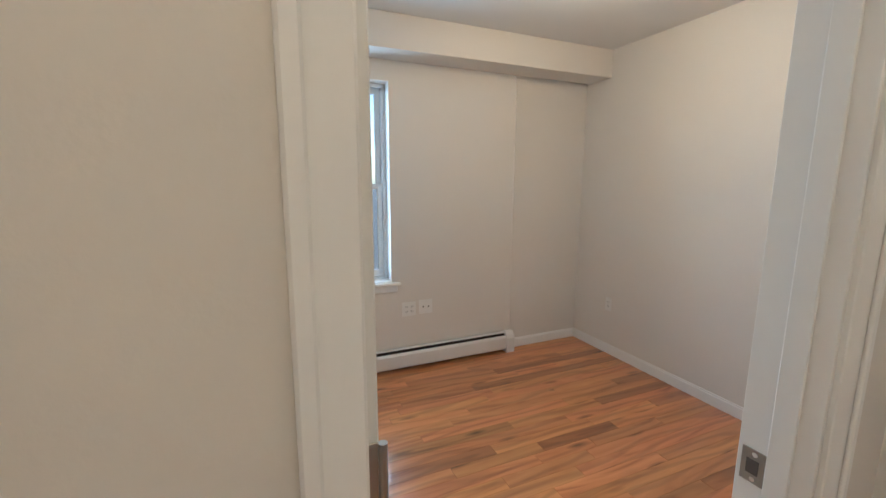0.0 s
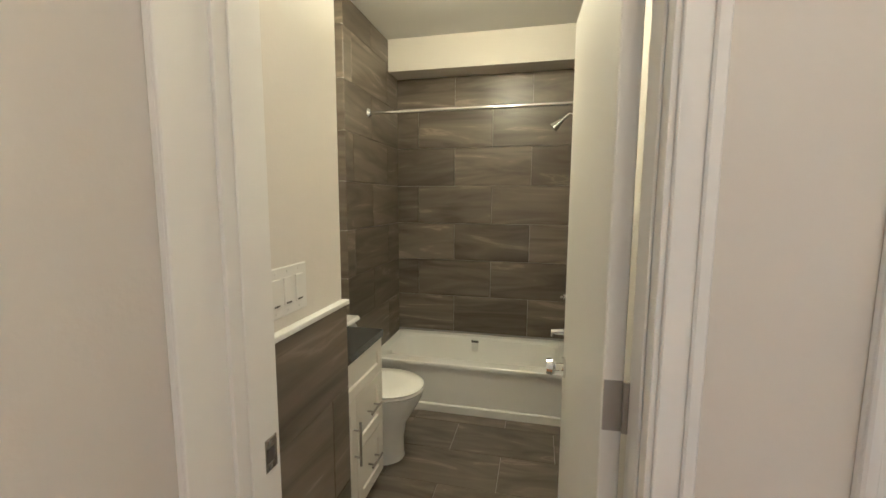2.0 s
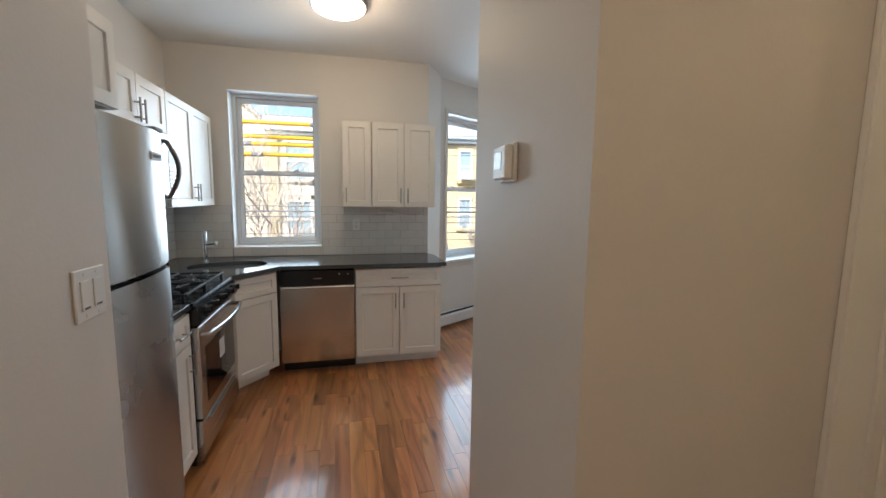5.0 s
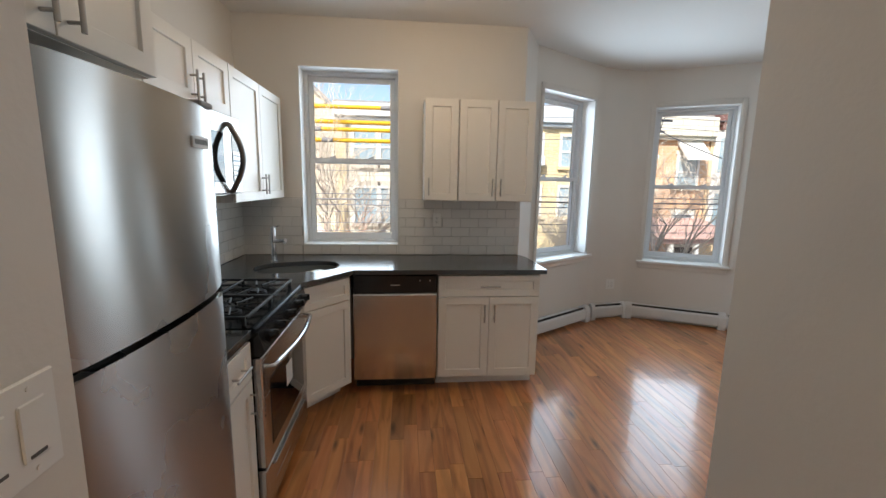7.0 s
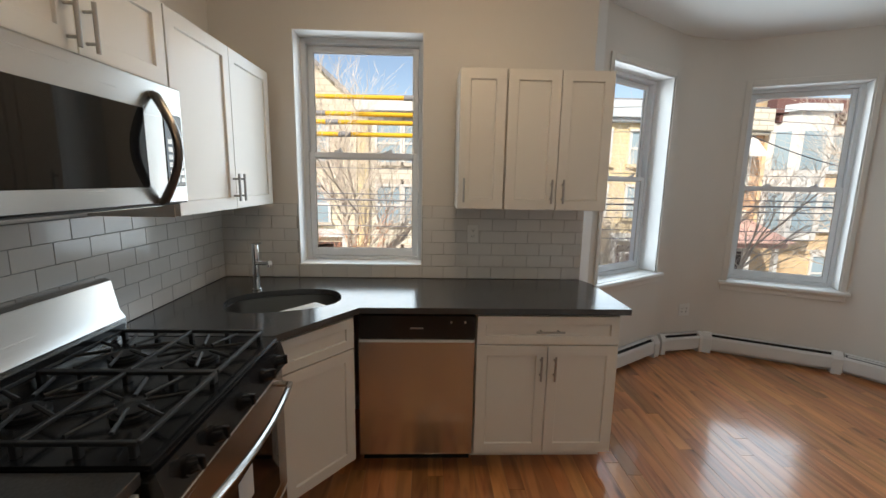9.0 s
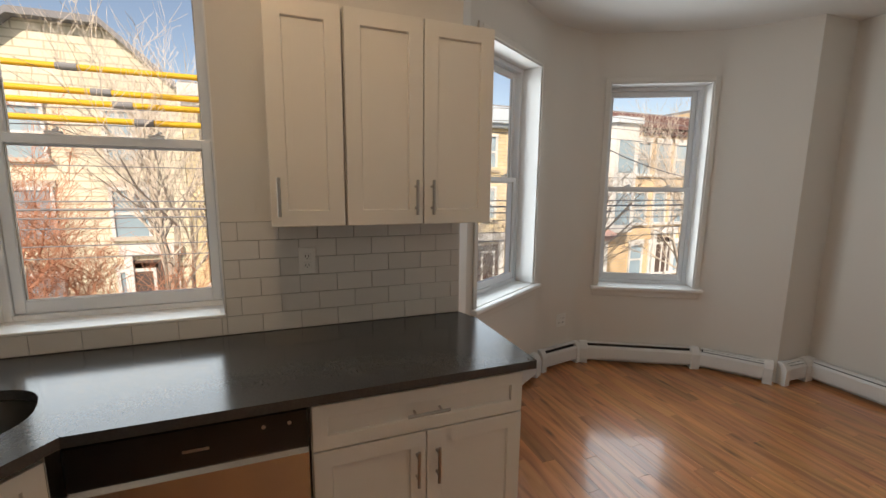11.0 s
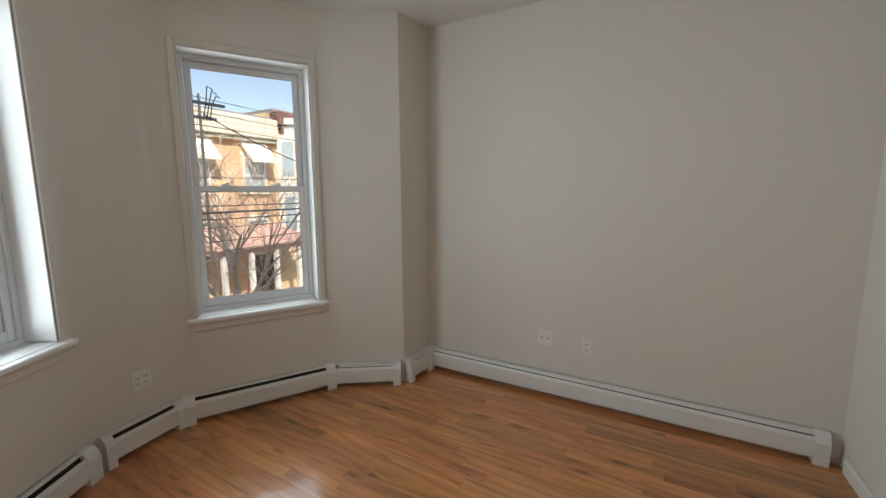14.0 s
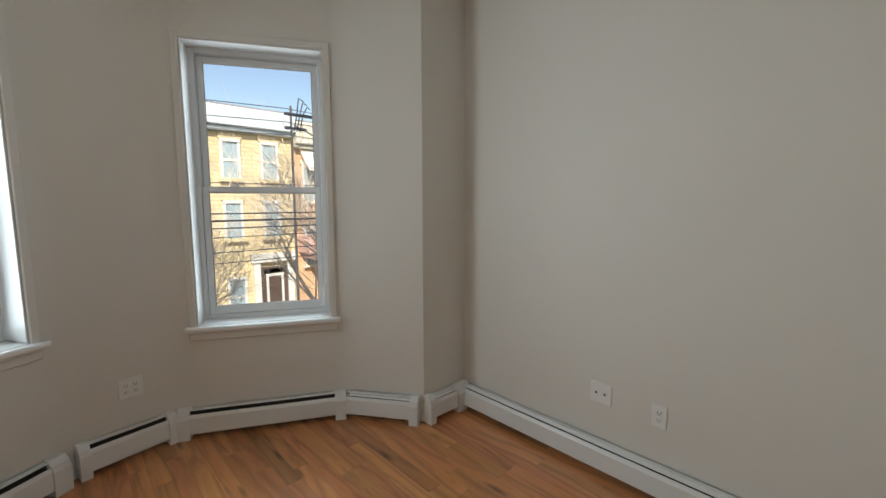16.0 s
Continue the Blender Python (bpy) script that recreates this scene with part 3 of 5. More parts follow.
# ---- baseboard heaters ----
def heater(p0, p1, s0, s1, caps, slot, label, end=False):
    m, length = along(p0, p1)
    h = thing("baseboard_heater", label, "radiator", m, group="baseboard heating along the walls")
    H, D = 0.178, 0.066
    part("back_panel", boxes((s0, s1, -0.010, -0.0015, 0.045, H), (s0, s1, -0.040, -0.0015, H - 0.005, H), bevel=0.001), HEAT, h)
    bm = bmesh.new()
    prof = [(-D, 0.040), (-D, 0.136), (-D + 0.011, 0.155), (-D + 0.014, 0.155), (-D + 0.006, 0.136), (-D + 0.006, 0.040)]
    loft(bm, [[(s, y, z) for y, z in prof] for s in (s0, s1)])
    part("front_cover", bm, HEAT, h)
    # Plain blocks for the element, coloured so the slots look shaded.
    part("element", boxes((s0 + 0.01, s1 - 0.01, -0.053, -0.012, 0.045, 0.150), (s0 + 0.01, s1 - 0.01, -0.030, -0.012, 0.13, 0.172)), HEATDARK, h, "dark fins inside")
    if not slot:
        bd = bmesh.new()
        loft(bd, [[(s, y, z) for y, z in ((-D + 0.009, 0.162), (-0.042, 0.170), (-0.041, 0.172), (-D + 0.007, 0.164))] for s in (s0 + 0.02, s1 - 0.02)])
        part("damper", bd, HEAT, h, "closed enamelled damper")
    elif slot < 1:
        bd = bmesh.new()
        loft(bd, [[(s, y, z) for y, z in ((-0.0470, 0.161), (-0.036, 0.1745), (-0.035, 0.173), (-0.0460, 0.159))] for s in (s0 + 0.02, s1 - 0.02)])
        part("damper", bd, HEAT, h, "half open enamelled damper")
    for c in caps:
        a, b = c
        bm = bmesh.new()
        prof = [(-0.001, 0.0), (-D - 0.007, 0.0), (-D - 0.007, 0.130), (-D + 0.006, 0.160), (-0.036, H + 0.007), (-0.001, H + 0.007)]
        loft(bm, [[(s, y, z) for y, z in prof] for s in (a, b)])
        bmesh.ops.bevel(bm, geom=list(bm.edges), offset=0.002, segments=1, affect="EDGES")
        part("end_cap", bm, HEAT, h, "folded enamelled cover")
    return h


heater(PM, P1, -0.30, 1.02, [(0.95, 1.03)], True, "white enamelled baseboard heater below the bay window")
heater(P1, P2, 0.03, 0.44, [(0.01, 0.06), (0.42, 0.47)], True, "short white enamelled baseboard heater in the bay")
heater(P2, P3, 0.05, 1.00, [(0.02, 0.09), (0.95, 1.02)], True, "white enamelled baseboard heater below the bay window")
heater(P3, J1, 0.02, 0.50, [(0.455, 0.515)], False, "white enamelled baseboard heater beside the bay")
heater(J1, J2, 0.02, 0.34, [(0.0, 0.05), (0.25, 0.33)], False, "short white enamelled baseboard heater in the corner")
heater((-4.80, NW), (-2.14, NW), 0.02, 2.585, [(0.0, 0.06), (2.53, 2.60)], 0.5, "long white enamelled baseboard heater on the wall")
heater((-0.3, RY - 0.026), (1.70, RY - 0.026), 0.02, 2.0, [(1.93, 2.01)], True, "white enamelled baseboard heater below the bedroom window")


# ---- wall plates ----
def wall_plate(name, at, gangs, kind, label, category):
    """Local x to the right, z up, -y into the room."""
    w = 0.070 + 0.046 * (gangs - 1)
    t = thing(name, label, category, at)
    part("plate", boxes((-w / 2, w / 2, -0.006, -0.0008, -0.058, 0.058), bevel=0.0025), PLATE, t)
    for i in range(gangs):
        c = (i - (gangs - 1) / 2) * 0.046
        if kind == "rocker":
            r = part("rocker", boxes((c - 0.0165, c + 0.0165, -0.009, -0.0055, -0.033, 0.033), bevel=0.0015), PLATE, t)
            part("marker", boxes((c - 0.010, c + 0.010, -0.0096, -0.0088, -0.030, -0.026)), PLATEDARK, r)
        elif kind == "jack":
            r = part("insert", boxes((c - 0.011, c + 0.011, -0.008, -0.0055, -0.017, 0.017), bevel=0.001), PLATE, t)
            part("port", boxes((c - 0.005, c + 0.005, -0.0088, -0.0078, -0.006, 0.006)), PLATEDARK, r)
        else:
            for dz in (-0.019, 0.019):
                r = part("socket", boxes((c - 0.016, c + 0.016, -0.0085, -0.0055, dz - 0.014, dz + 0.014), bevel=0.004), PLATE, t)
                part("slots", boxes((c - 0.008, c - 0.005, -0.0092, -0.0083, dz - 0.004, dz + 0.007), (c + 0.005, c + 0.008, -0.0092, -0.0083, dz - 0.004, dz + 0.006), (c - 0.002, c + 0.002, -0.0092, -0.0083, dz - 0.010, dz - 0.006)), PLATEDARK, r)
        for dz in (-0.046, 0.046):
            bm = bmesh.new()
            rod(bm, (c, -0.0055, dz), (c, -0.0072, dz), 0.003, seg=8)
            part("screw", bm, PLATE, t)
    return t


wall_plate("wall_socket", pose(-3.791, NW, 0.430), 2, "jack", "white double wall plate with two jacks", "socket")
wall_plate("wall_socket", pose(-3.498, NW, 0.413), 1, "socket", "white single power outlet on the wall", "socket")
mid, _ = along(P1, P2, 0.40)
wall_plate("wall_socket", mid @ pose(0.27, 0, 0), 2, "socket", "white double power outlet on the bay wall", "socket")
wall_plate("wall_socket", pose(-4.672, 0.105, 1.215, 0, 0, 90), 1, "socket", "white power outlet on the tiled backsplash", "socket")
wall_plate("light_switch", pose(-1.665, -0.57, 1.245, 0, 0, 180), 2, "rocker", "white double rocker switch at the wall's end", "switch")
wall_plate("light_switch", pose(-1.215, 1.268, 1.272, 0, 0, 90), 3, "rocker", "white triple rocker switch above the tiled wainscot", "switch")
wall_plate("wall_socket", pose(0.755, RY - 0.025, 0.49), 2, "socket", "white double power outlet in the bedroom", "socket")
wall_plate("wall_socket", pose(0.895, RY - 0.025, 0.495), 2, "jack", "white double wall plate with two jacks", "socket")
wall_plate("wall_socket", pose(RX, 3.30, 0.44, 0, 0, -90), 1, "socket", "white single power outlet on the bedroom wall", "socket")

th = thing("thermostat", "small white wall thermostat with a grey display", "thermostat", pose(-1.562, 0.386, 1.552, 0, 0, -3))
part("base", boxes((-0.052, 0.052, -0.010, -0.0008, -0.046, 0.046), bevel=0.003), PLATE, th)
tb = part("body", boxes((-0.046, 0.046, -0.030, -0.0095, -0.040, 0.040), bevel=0.004), PLATE, th)
part("display", boxes((-0.032, 0.018, -0.0312, -0.0295, -0.016, 0.026), bevel=0.0008), LCD, tb, "grey liquid crystal display")

# ---- kitchen ceiling lamp ----
lamp = thing("ceiling_light", "round flush ceiling lamp with a lit glass dome", "lamp", pose(-3.60, -0.02, CH))
lb = bmesh.new()
rod(lb, (0, 0, -0.030), (0, 0, -0.001), 0.19, seg=40)
part("base", lb, NICKEL, lamp, smooth=True)
dm = bmesh.new()
rings = []
for k in range(7):
    a = k / 6 * math.pi / 2 * 0.94
    rings.append([(0.175 * math.cos(a) * math.cos(u), 0.175 * math.cos(a) * math.sin(u), -0.031 - 0.052 * math.sin(a)) for u in [i * math.tau / 36 for i in range(36)]])
loft(dm, rings)
part("dome", dm, DOME, lamp, "lit frosted glass", smooth=True)
# ---- kitchen ----
def shaker(bm, x0, x1, z0, z1, y=-0.020, rail=0.055):
    """A shaker front: proud frame and recessed panel, its face at y, its back at 0."""
    r = min(rail, (x1 - x0) * 0.28, (z1 - z0) * 0.30)
    e = 0.0015

    def ring(d, yy):
        return [(x0 + d, yy, z0 + d), (x1 - d, yy, z0 + d), (x1 - d, yy, z1 - d), (x0 + d, yy, z1 - d)]

    return loft(bm, [ring(0, -0.001), ring(0, y + e), ring(e, y), ring(r - e, y), ring(r, y + e), ring(r + 0.003, y + 0.009)])


def pull(parent, x, z, length, upright, y=-0.020):
    bm = bmesh.new()
    h = length / 2
    a, b = ((x, y - 0.030, z - h), (x, y - 0.030, z + h)) if upright else ((x - h, y - 0.030, z), (x + h, y - 0.030, z))
    rod(bm, a, b, 0.0058, seg=12)
    for k in (-0.62, 0.62):
        c = (x, z + k * h) if upright else (x + k * h, z)
        rod(bm, (c[0], y + 0.001, c[1]), (c[0], y - 0.030, c[1]), 0.0046, seg=8)
    part("handle", bm, NICKEL, parent, "brushed metal bar handle", smooth=True)


def cabinet(label, at, w, d, z0, z1, fronts, toe=False, group="kitchen cabinets", name="kitchen_cabinet"):
    """fronts: (kind, x0, x1, z0, z1, handle) with handle (x, z, length, upright) or None. The front plane is y = 0, the body behind."""
    c = thing(name, label, "cabinet", at, group=group)
    rows = [(0, 0.016, 0.0, d, z0, z1), (w - 0.016, w, 0.0, d, z0, z1), (0.016, w - 0.016, 0.0, d, z0, z0 + 0.016), (0.016, w - 0.016, 0.0, d, z1 - 0.016, z1), (0.016, w - 0.016, 0.012, d, z0 + 0.016, z1 - 0.016)]
    part("body", boxes(*rows), CAB, c)
    # Thin dark sheet behind the fronts: the gaps' shade as colour.
    part("reveal", boxes((0.002, w - 0.002, -0.0009, 0.0, z0 + 0.002, z1 - 0.002)), CABSHADE, c, "shadowed seams between the fronts")
    if toe:
        part("toe_kick", boxes((0.0, w, 0.115, 0.13, 0, z0 + 0.001)), CAB, c)
    for kind, x0, x1, q0, q1, hd in fronts:
        f = part(kind, shaker(bmesh.new(), x0, x1, q0, q1), CAB, c)
        if hd:
            pull(f, *hd)
    return c


W90, S180 = 90, 180
UB, UT = 1.388, 2.135
# wall cabinets beside the window
cabinet("narrow white shaker wall cabinet with one door", pose(-4.382, -0.018, 0, 0, 0, W90), 0.252, 0.296, UB, UT, [("door", 0.003, 0.249, UB + 0.003, UT - 0.003, (0.030, UB + 0.105, 0.13, True))])
cabinet("white shaker wall cabinet with two doors", pose(-4.382, 0.238, 0, 0, 0, W90), 0.578, 0.296, UB, UT, [("door", 0.003, 0.287, UB + 0.003, UT - 0.003, (0.257, UB + 0.105, 0.13, True)), ("door", 0.291, 0.575, UB + 0.003, UT - 0.003, (0.321, UB + 0.105, 0.13, True))])
# base cabinet beside the dishwasher
cabinet("white shaker base cabinet with a drawer and two doors", pose(-4.085, 0.074, 0, 0, 0, W90), 0.742, 0.55, 0.105, 0.888,
        [("drawer", 0.004, 0.738, 0.722, 0.872, (0.371, 0.797, 0.145, False)), ("door", 0.004, 0.369, 0.112, 0.716, (0.335, 0.600, 0.13, True)), ("door", 0.373, 0.738, 0.112, 0.716, (0.407, 0.600, 0.13, True))], toe=True)
# corner sink cabinet
cd = Vector((-0.328, 0.268))
cabinet("white shaker corner sink cabinet set at an angle", pose(-3.715, -0.812, 0, 0, 0, math.degrees(math.atan2(cd.y, cd.x))), cd.length, 0.30, 0.105, 0.888,
        [("drawer", 0.012, cd.length - 0.012, 0.722, 0.872, None), ("door", 0.012, cd.length - 0.012, 0.112, 0.716, None)], toe=True)
# narrow base cabinet between the fridge and the range
cabinet("narrow white shaker base cabinet with drawer and door", pose(-2.592, -0.803, 0, 0, 0, S180), 0.293, 0.60, 0.105, 0.888,
        [("drawer", 0.004, 0.289, 0.722, 0.872, (0.146, 0.797, 0.13, False)), ("door", 0.004, 0.289, 0.112, 0.716, (0.255, 0.62, 0.13, True))], toe=True)
# wall cabinets along the south wall
cabinet("white shaker cabinet above the fridge", pose(-1.865, -0.898, 0, 0, 0, S180), 0.70, 0.55, 1.800, UT,
        [("door", 0.003, 0.348, 1.803, UT - 0.003, (0.315, 1.875, 0.11, True)), ("door", 0.352, 0.697, 1.803, UT - 0.003, (0.385, 1.875, 0.11, True))])
cabinet("narrow white shaker wall cabinet beside the microwave", pose(-2.570, -1.128, 0, 0, 0, S180), 0.322, 0.32, UB, UT, [("door", 0.003, 0.319, UB + 0.003, UT - 0.003, None)])
cabinet("low white shaker wall cabinet above the microwave", pose(-2.896, -1.128, 0, 0, 0, S180), 0.760, 0.32, 1.852, UT,
        [("door", 0.003, 0.378, 1.855, UT - 0.003, (0.350, 1.93, 0.13, True)), ("door", 0.382, 0.757, 1.855, UT - 0.003, (0.410, 1.93, 0.13, True))])
cabinet("tall white shaker corner wall cabinet with two doors", pose(-3.660, -1.128, 0, 0, 0, S180), 0.935, 0.32, UB, UT,
        [("door", 0.003, 0.466, UB + 0.003, UT - 0.003, (0.440, UB + 0.105, 0.13, True)), ("door", 0.470, 0.932, UB + 0.003, UT - 0.003, (0.497, UB + 0.105, 0.13, True))])


# worktop with the sink cut-out
def oval(cx, cy, a, b, ang, k, p=2.6):
    out = []
    for i in range(k):
        u = i * math.tau / k
        x = a * math.copysign(abs(math.cos(u)) ** (2 / p), math.cos(u))
        y = b * math.copysign(abs(math.sin(u)) ** (2 / p), math.sin(u))
        out.append((cx + x * math.cos(ang) - y * math.sin(ang), cy + x * math.sin(ang) + y * math.cos(ang)))
    return out


SINK = (-4.165, -0.915, 0.285, 0.20, radians(108))


def slab(outline, hole, z0, z1):
    bm = bmesh.new()
    loops = []
    for pts in (outline, hole):
        if pts:
            vs = [bm.verts.new((x, y, z1)) for x, y in pts]
            loops += [bm.edges.new((vs[i], vs[(i + 1) % len(vs)])) for i in range(len(vs))]
    bmesh.ops.triangle_fill(bm, edges=loops, use_beauty=True, use_dissolve=False)
    r = bmesh.ops.extrude_face_region(bm, geom=list(bm.faces))
    bmesh.ops.translate(bm, verts=[v for v in r["geom"] if isinstance(v, bmesh.types.BMVert)], vec=(0, 0, z0 - z1))
    return bm


top = thing("worktop", "dark grey polished quartz worktop with an undermount sink", "worktop")
ztop = 0.92
outline = [(-4.678, SW + 0.002), (-3.658, SW + 0.002), (-3.658, -0.790), (-4.040, -0.510), (-4.040, 0.852), (-4.55, 0.852), (-4.672, 0.81)]
part("slab", slab(outline, oval(*SINK, 40), 0.889, ztop), QUARTZ, top)
part("slab", boxes((-2.888, -2.580, SW + 0.002, -0.780, 0.889, ztop), bevel=0.002), QUARTZ, top)
sink = thing("sink", "brushed steel undermount corner sink bowl", "sink")
sb = bmesh.new()
rings = []
for k, z in ((1.03, 0.888), (0.985, 0.886), (0.965, 0.80), (0.92, 0.72), (0.80, 0.70), (0.12, 0.695)):
    rings.append([(x, y, z) for x, y in oval(SINK[0], SINK[1], SINK[2] * k, SINK[3] * k, SINK[4], 40)])
loft(sb, rings, close=False)
part("bowl", sb, mat("sink_steel", (0.26, 0.245, 0.22), 0.34, 1.0, scale=2, vary=0.03, bump=0.0), sink, smooth=True)
dr = bmesh.new()
rod(dr, (SINK[0], SINK[1], 0.690), (SINK[0], SINK[1], 0.700), 0.045, seg=24)
part("drain", dr, CHROME, sink)
fa = thing("faucet", "polished chrome single-lever kitchen faucet", "faucet", pose(-4.36, -1.135, ztop, 0, 0, 52))
fb = bmesh.new()
rod(fb, (0, 0, 0), (0, 0, 0.008), 0.027, seg=24)
rod(fb, (0, 0, 0.008), (0, 0, 0.235), 0.020, 0.0185, seg=24)
part("body", fb, CHROME, fa, smooth=True)
fs = bmesh.new()
rod(fs, (0.0, 0, 0.150), (0.145, 0.0, 0.172), 0.0125, seg=16)
rod(fs, (0.132, 0, 0.172), (0.132, 0, 0.148), 0.012, seg=16)
part("spout", fs, CHROME, fa, smooth=True)
fl = bmesh.new()
rod(fl, (0, 0, 0.235), (0, 0, 0.262), 0.0195, 0.017, seg=24)
rod(fl, (0.0, 0, 0.256), (0.072, 0, 0.274), 0.005, seg=10)
part("lever", fl, CHROME, fa, smooth=True)

# dishwasher
dwm = thing("dishwasher", "stainless steel dishwasher with a black control strip", "dishwasher", pose(-4.085, -0.526, 0, 0, 0, 90))
part("body", boxes((0.004, 0.594, 0.0, 0.55, 0.09, 0.884)), BLACK, dwm)
bm = bmesh.new()
prof = [(-0.022, 0.108), (-0.030, 0.125), (-0.031, 0.40), (-0.030, 0.735), (-0.020, 0.748), (-0.0005, 0.748), (-0.0005, 0.108)]
loft(bm, [[(x, y, z) for y, z in prof] for x in (0.006, 0.592)])
part("door", bm, STEEL, dwm, smooth=True)
cp = part("control_panel", boxes((0.004, 0.594, -0.030, -0.0005, 0.752, 0.880), bevel=0.006), BLACK, dwm)
part("badge", boxes((0.265, 0.330, -0.0312, -0.0295, 0.806, 0.814)), NICKEL, cp)
for x in (0.47, 0.54):
    kb = bmesh.new()
    rod(kb, (x, -0.0295, 0.842), (x, -0.0315, 0.842), 0.006, seg=12)
    part("button", kb, NICKEL, cp)
part("toe_panel", boxes((0.006, 0.592, 0.09, 0.10, 0.002, 0.092)), BLACK, dwm)

# fridge
fr = thing("fridge", "tall stainless steel top-freezer fridge with bowed doors", "fridge", pose(-1.862, -0.767, 0, 0, 0, 180))
FW = 0.695
part("body", boxes((0.004, FW - 0.004, 0.0, 0.655, 0.02, 1.715), bevel=0.006), mat("fridge_case", (0.20, 0.20, 0.20), 0.45), fr)


def bowed(z0, z1):
    bm = bmesh.new()
    n = 14
    pts = []
    for i in range(n + 1):
        u = i / n
        pts.append((0.002 + u * (FW - 0.004), -0.040 - 0.030 * (1 - (2 * u - 1) ** 2)))
    rr = 0.010
    ring = [(0.002, -0.003), (0.002, -0.032)] + [(x, y) for x, y in pts[1:-1]] + [(FW - 0.002, -0.032), (FW - 0.002, -0.003)]
    loft(bm, [[(x, y, z) for x, y in ring] for z in (z0, z1)])
    es = [e for e in bm.edges if abs(e.verts[0].co.z - e.verts[1].co.z) < 1e-6]
    bmesh.ops.bevel(bm, geom=es, offset=0.007, segments=2, affect="EDGES", clamp_overlap=True)
    return bm


fd1 = part("freezer_door", bowed(1.190, 1.711), FRIDGE_STEEL, fr, "brushed steel door", smooth=True)
part("fridge_door", bowed(0.075, 1.173), FRIDGE_STEEL, fr, "brushed steel door", smooth=True)
part("gasket", boxes((0.006, FW - 0.006, -0.030, -0.002, 1.170, 1.194)), BLACK, fr)
part("badge", boxes((0.505, 0.590, -0.0680, -0.0500, 1.597, 1.627), bevel=0.002), mat("badge_plate", (0.62, 0.62, 0.62), 0.35, 0.6), fd1, "small pale maker's plate")
for i in range(8):
    x = 0.515 + i * 0.0085
    part("badge_bar", boxes((x, x + 0.0055, -0.0686, -0.0678, 1.606, 1.619)), PLATEDARK, fd1)
part("hinge_cover", boxes((FW - 0.085, FW - 0.012, -0.045, 0.04, 1.7155, 1.733), bevel=0.004), mat("grey_plastic", (0.25, 0.25, 0.25), 0.5), fr)
part("toe_grille", boxes((0.01, FW - 0.01, -0.012, 0.0, 0.012, 0.070)), BLACK, fr)

# range
rg = thing("gas_range", "black and stainless steel gas range with cast-iron grates", "stove", pose(-2.898, -0.793, 0, 0, 0, 180))
RW = 0.752
part("body", boxes((0, RW, 0.0, 0.64, 0.03, 0.905), bevel=0.002), BLACK, rg)
ck = bmesh.new()
box(ck, 0.0, RW, -0.030, 0.60, 0.906, 0.922, bevel=0.006, seg=2)
part("cooktop", ck, BLACK, rg, "glossy black enamel", smooth=True)
bm = bmesh.new()
loft(bm, [[(x, y, z) for y, z in ((-0.001, 0.800), (-0.048, 0.800), (-0.060, 0.820), (-0.036, 0.905), (-0.001, 0.905))] for x in (0.0, RW)])
cpl = part("control_panel", bm, BLACK, rg)
for x in (0.09, 0.21, 0.376, 0.545, 0.662):
    kb = bmesh.new()
    rod(kb, (x, -0.046, 0.858), (x, -0.058, 0.861), 0.027, seg=20)
    rod(kb, (x, -0.056, 0.861), (x, -0.084, 0.868), 0.022, 0.018, seg=20)
    box(kb, x - 0.005, x + 0.005, -0.092, -0.070, 0.850, 0.886, bevel=0.002)
    part("knob", kb, BLACK, cpl, "black control knob", smooth=True)
od = part("oven_door", boxes((0.006, RW - 0.006, -0.042, -0.001, 0.285, 0.792), bevel=0.006), STEELH, rg, "brushed steel oven door", smooth=True)
part("window", boxes((0.095, RW - 0.095, -0.0445, -0.041, 0.345, 0.660), bevel=0.002), BLKGLASS, od, "dark glass oven window")
part("sticker", boxes((0.33, 0.43, -0.0456, -0.0443, 0.50, 0.61)), STICKER, od, "pale paper label")
for k in range(9):
    part("vent_slot", boxes((0.018, 0.026, -0.0428, -0.0415, 0.52 + k * 0.024, 0.534 + k * 0.024)), BLACK, od)
hb = bmesh.new()
tube(hb, [(0.035, -0.042, 0.742), (0.040, -0.080, 0.742)] + [(0.04 + (RW - 0.08) * u, -0.080 - 0.030 * math.sin(u * math.pi), 0.742) for u in [i / 12 for i in range(1, 12)]] + [(RW - 0.040, -0.080, 0.742), (RW - 0.035, -0.042, 0.742)], 0.0125, seg=10)
part("handle", hb, STEELH, od, "bowed steel bar handle", smooth=True)
dw2 = part("drawer", boxes((0.006, RW - 0.006, -0.038, -0.001, 0.075, 0.272), bevel=0.005), STEELH, rg, "brushed steel storage drawer", smooth=True)
part("drawer_lip", boxes((0.10, RW - 0.10, -0.052, -0.036, 0.238, 0.256), bevel=0.004), STEELH, dw2)
bgm = bmesh.new()
loft(bgm, [[(x, y, z) for y, z in ((0.555, 0.92), (0.548, 1.0), (0.570, 1.03), (0.590, 1.145), (0.610, 1.155), (0.640, 1.15), (0.640, 0.92))] for x in (0.0, RW)])
bgd = part("backguard", bgm, STEELH, rg, "brushed steel backguard", smooth=True)
part("vent_strip", boxes((0.02, RW - 0.02, 0.540, 0.551, 0.945, 0.985)), BLACK, bgd)
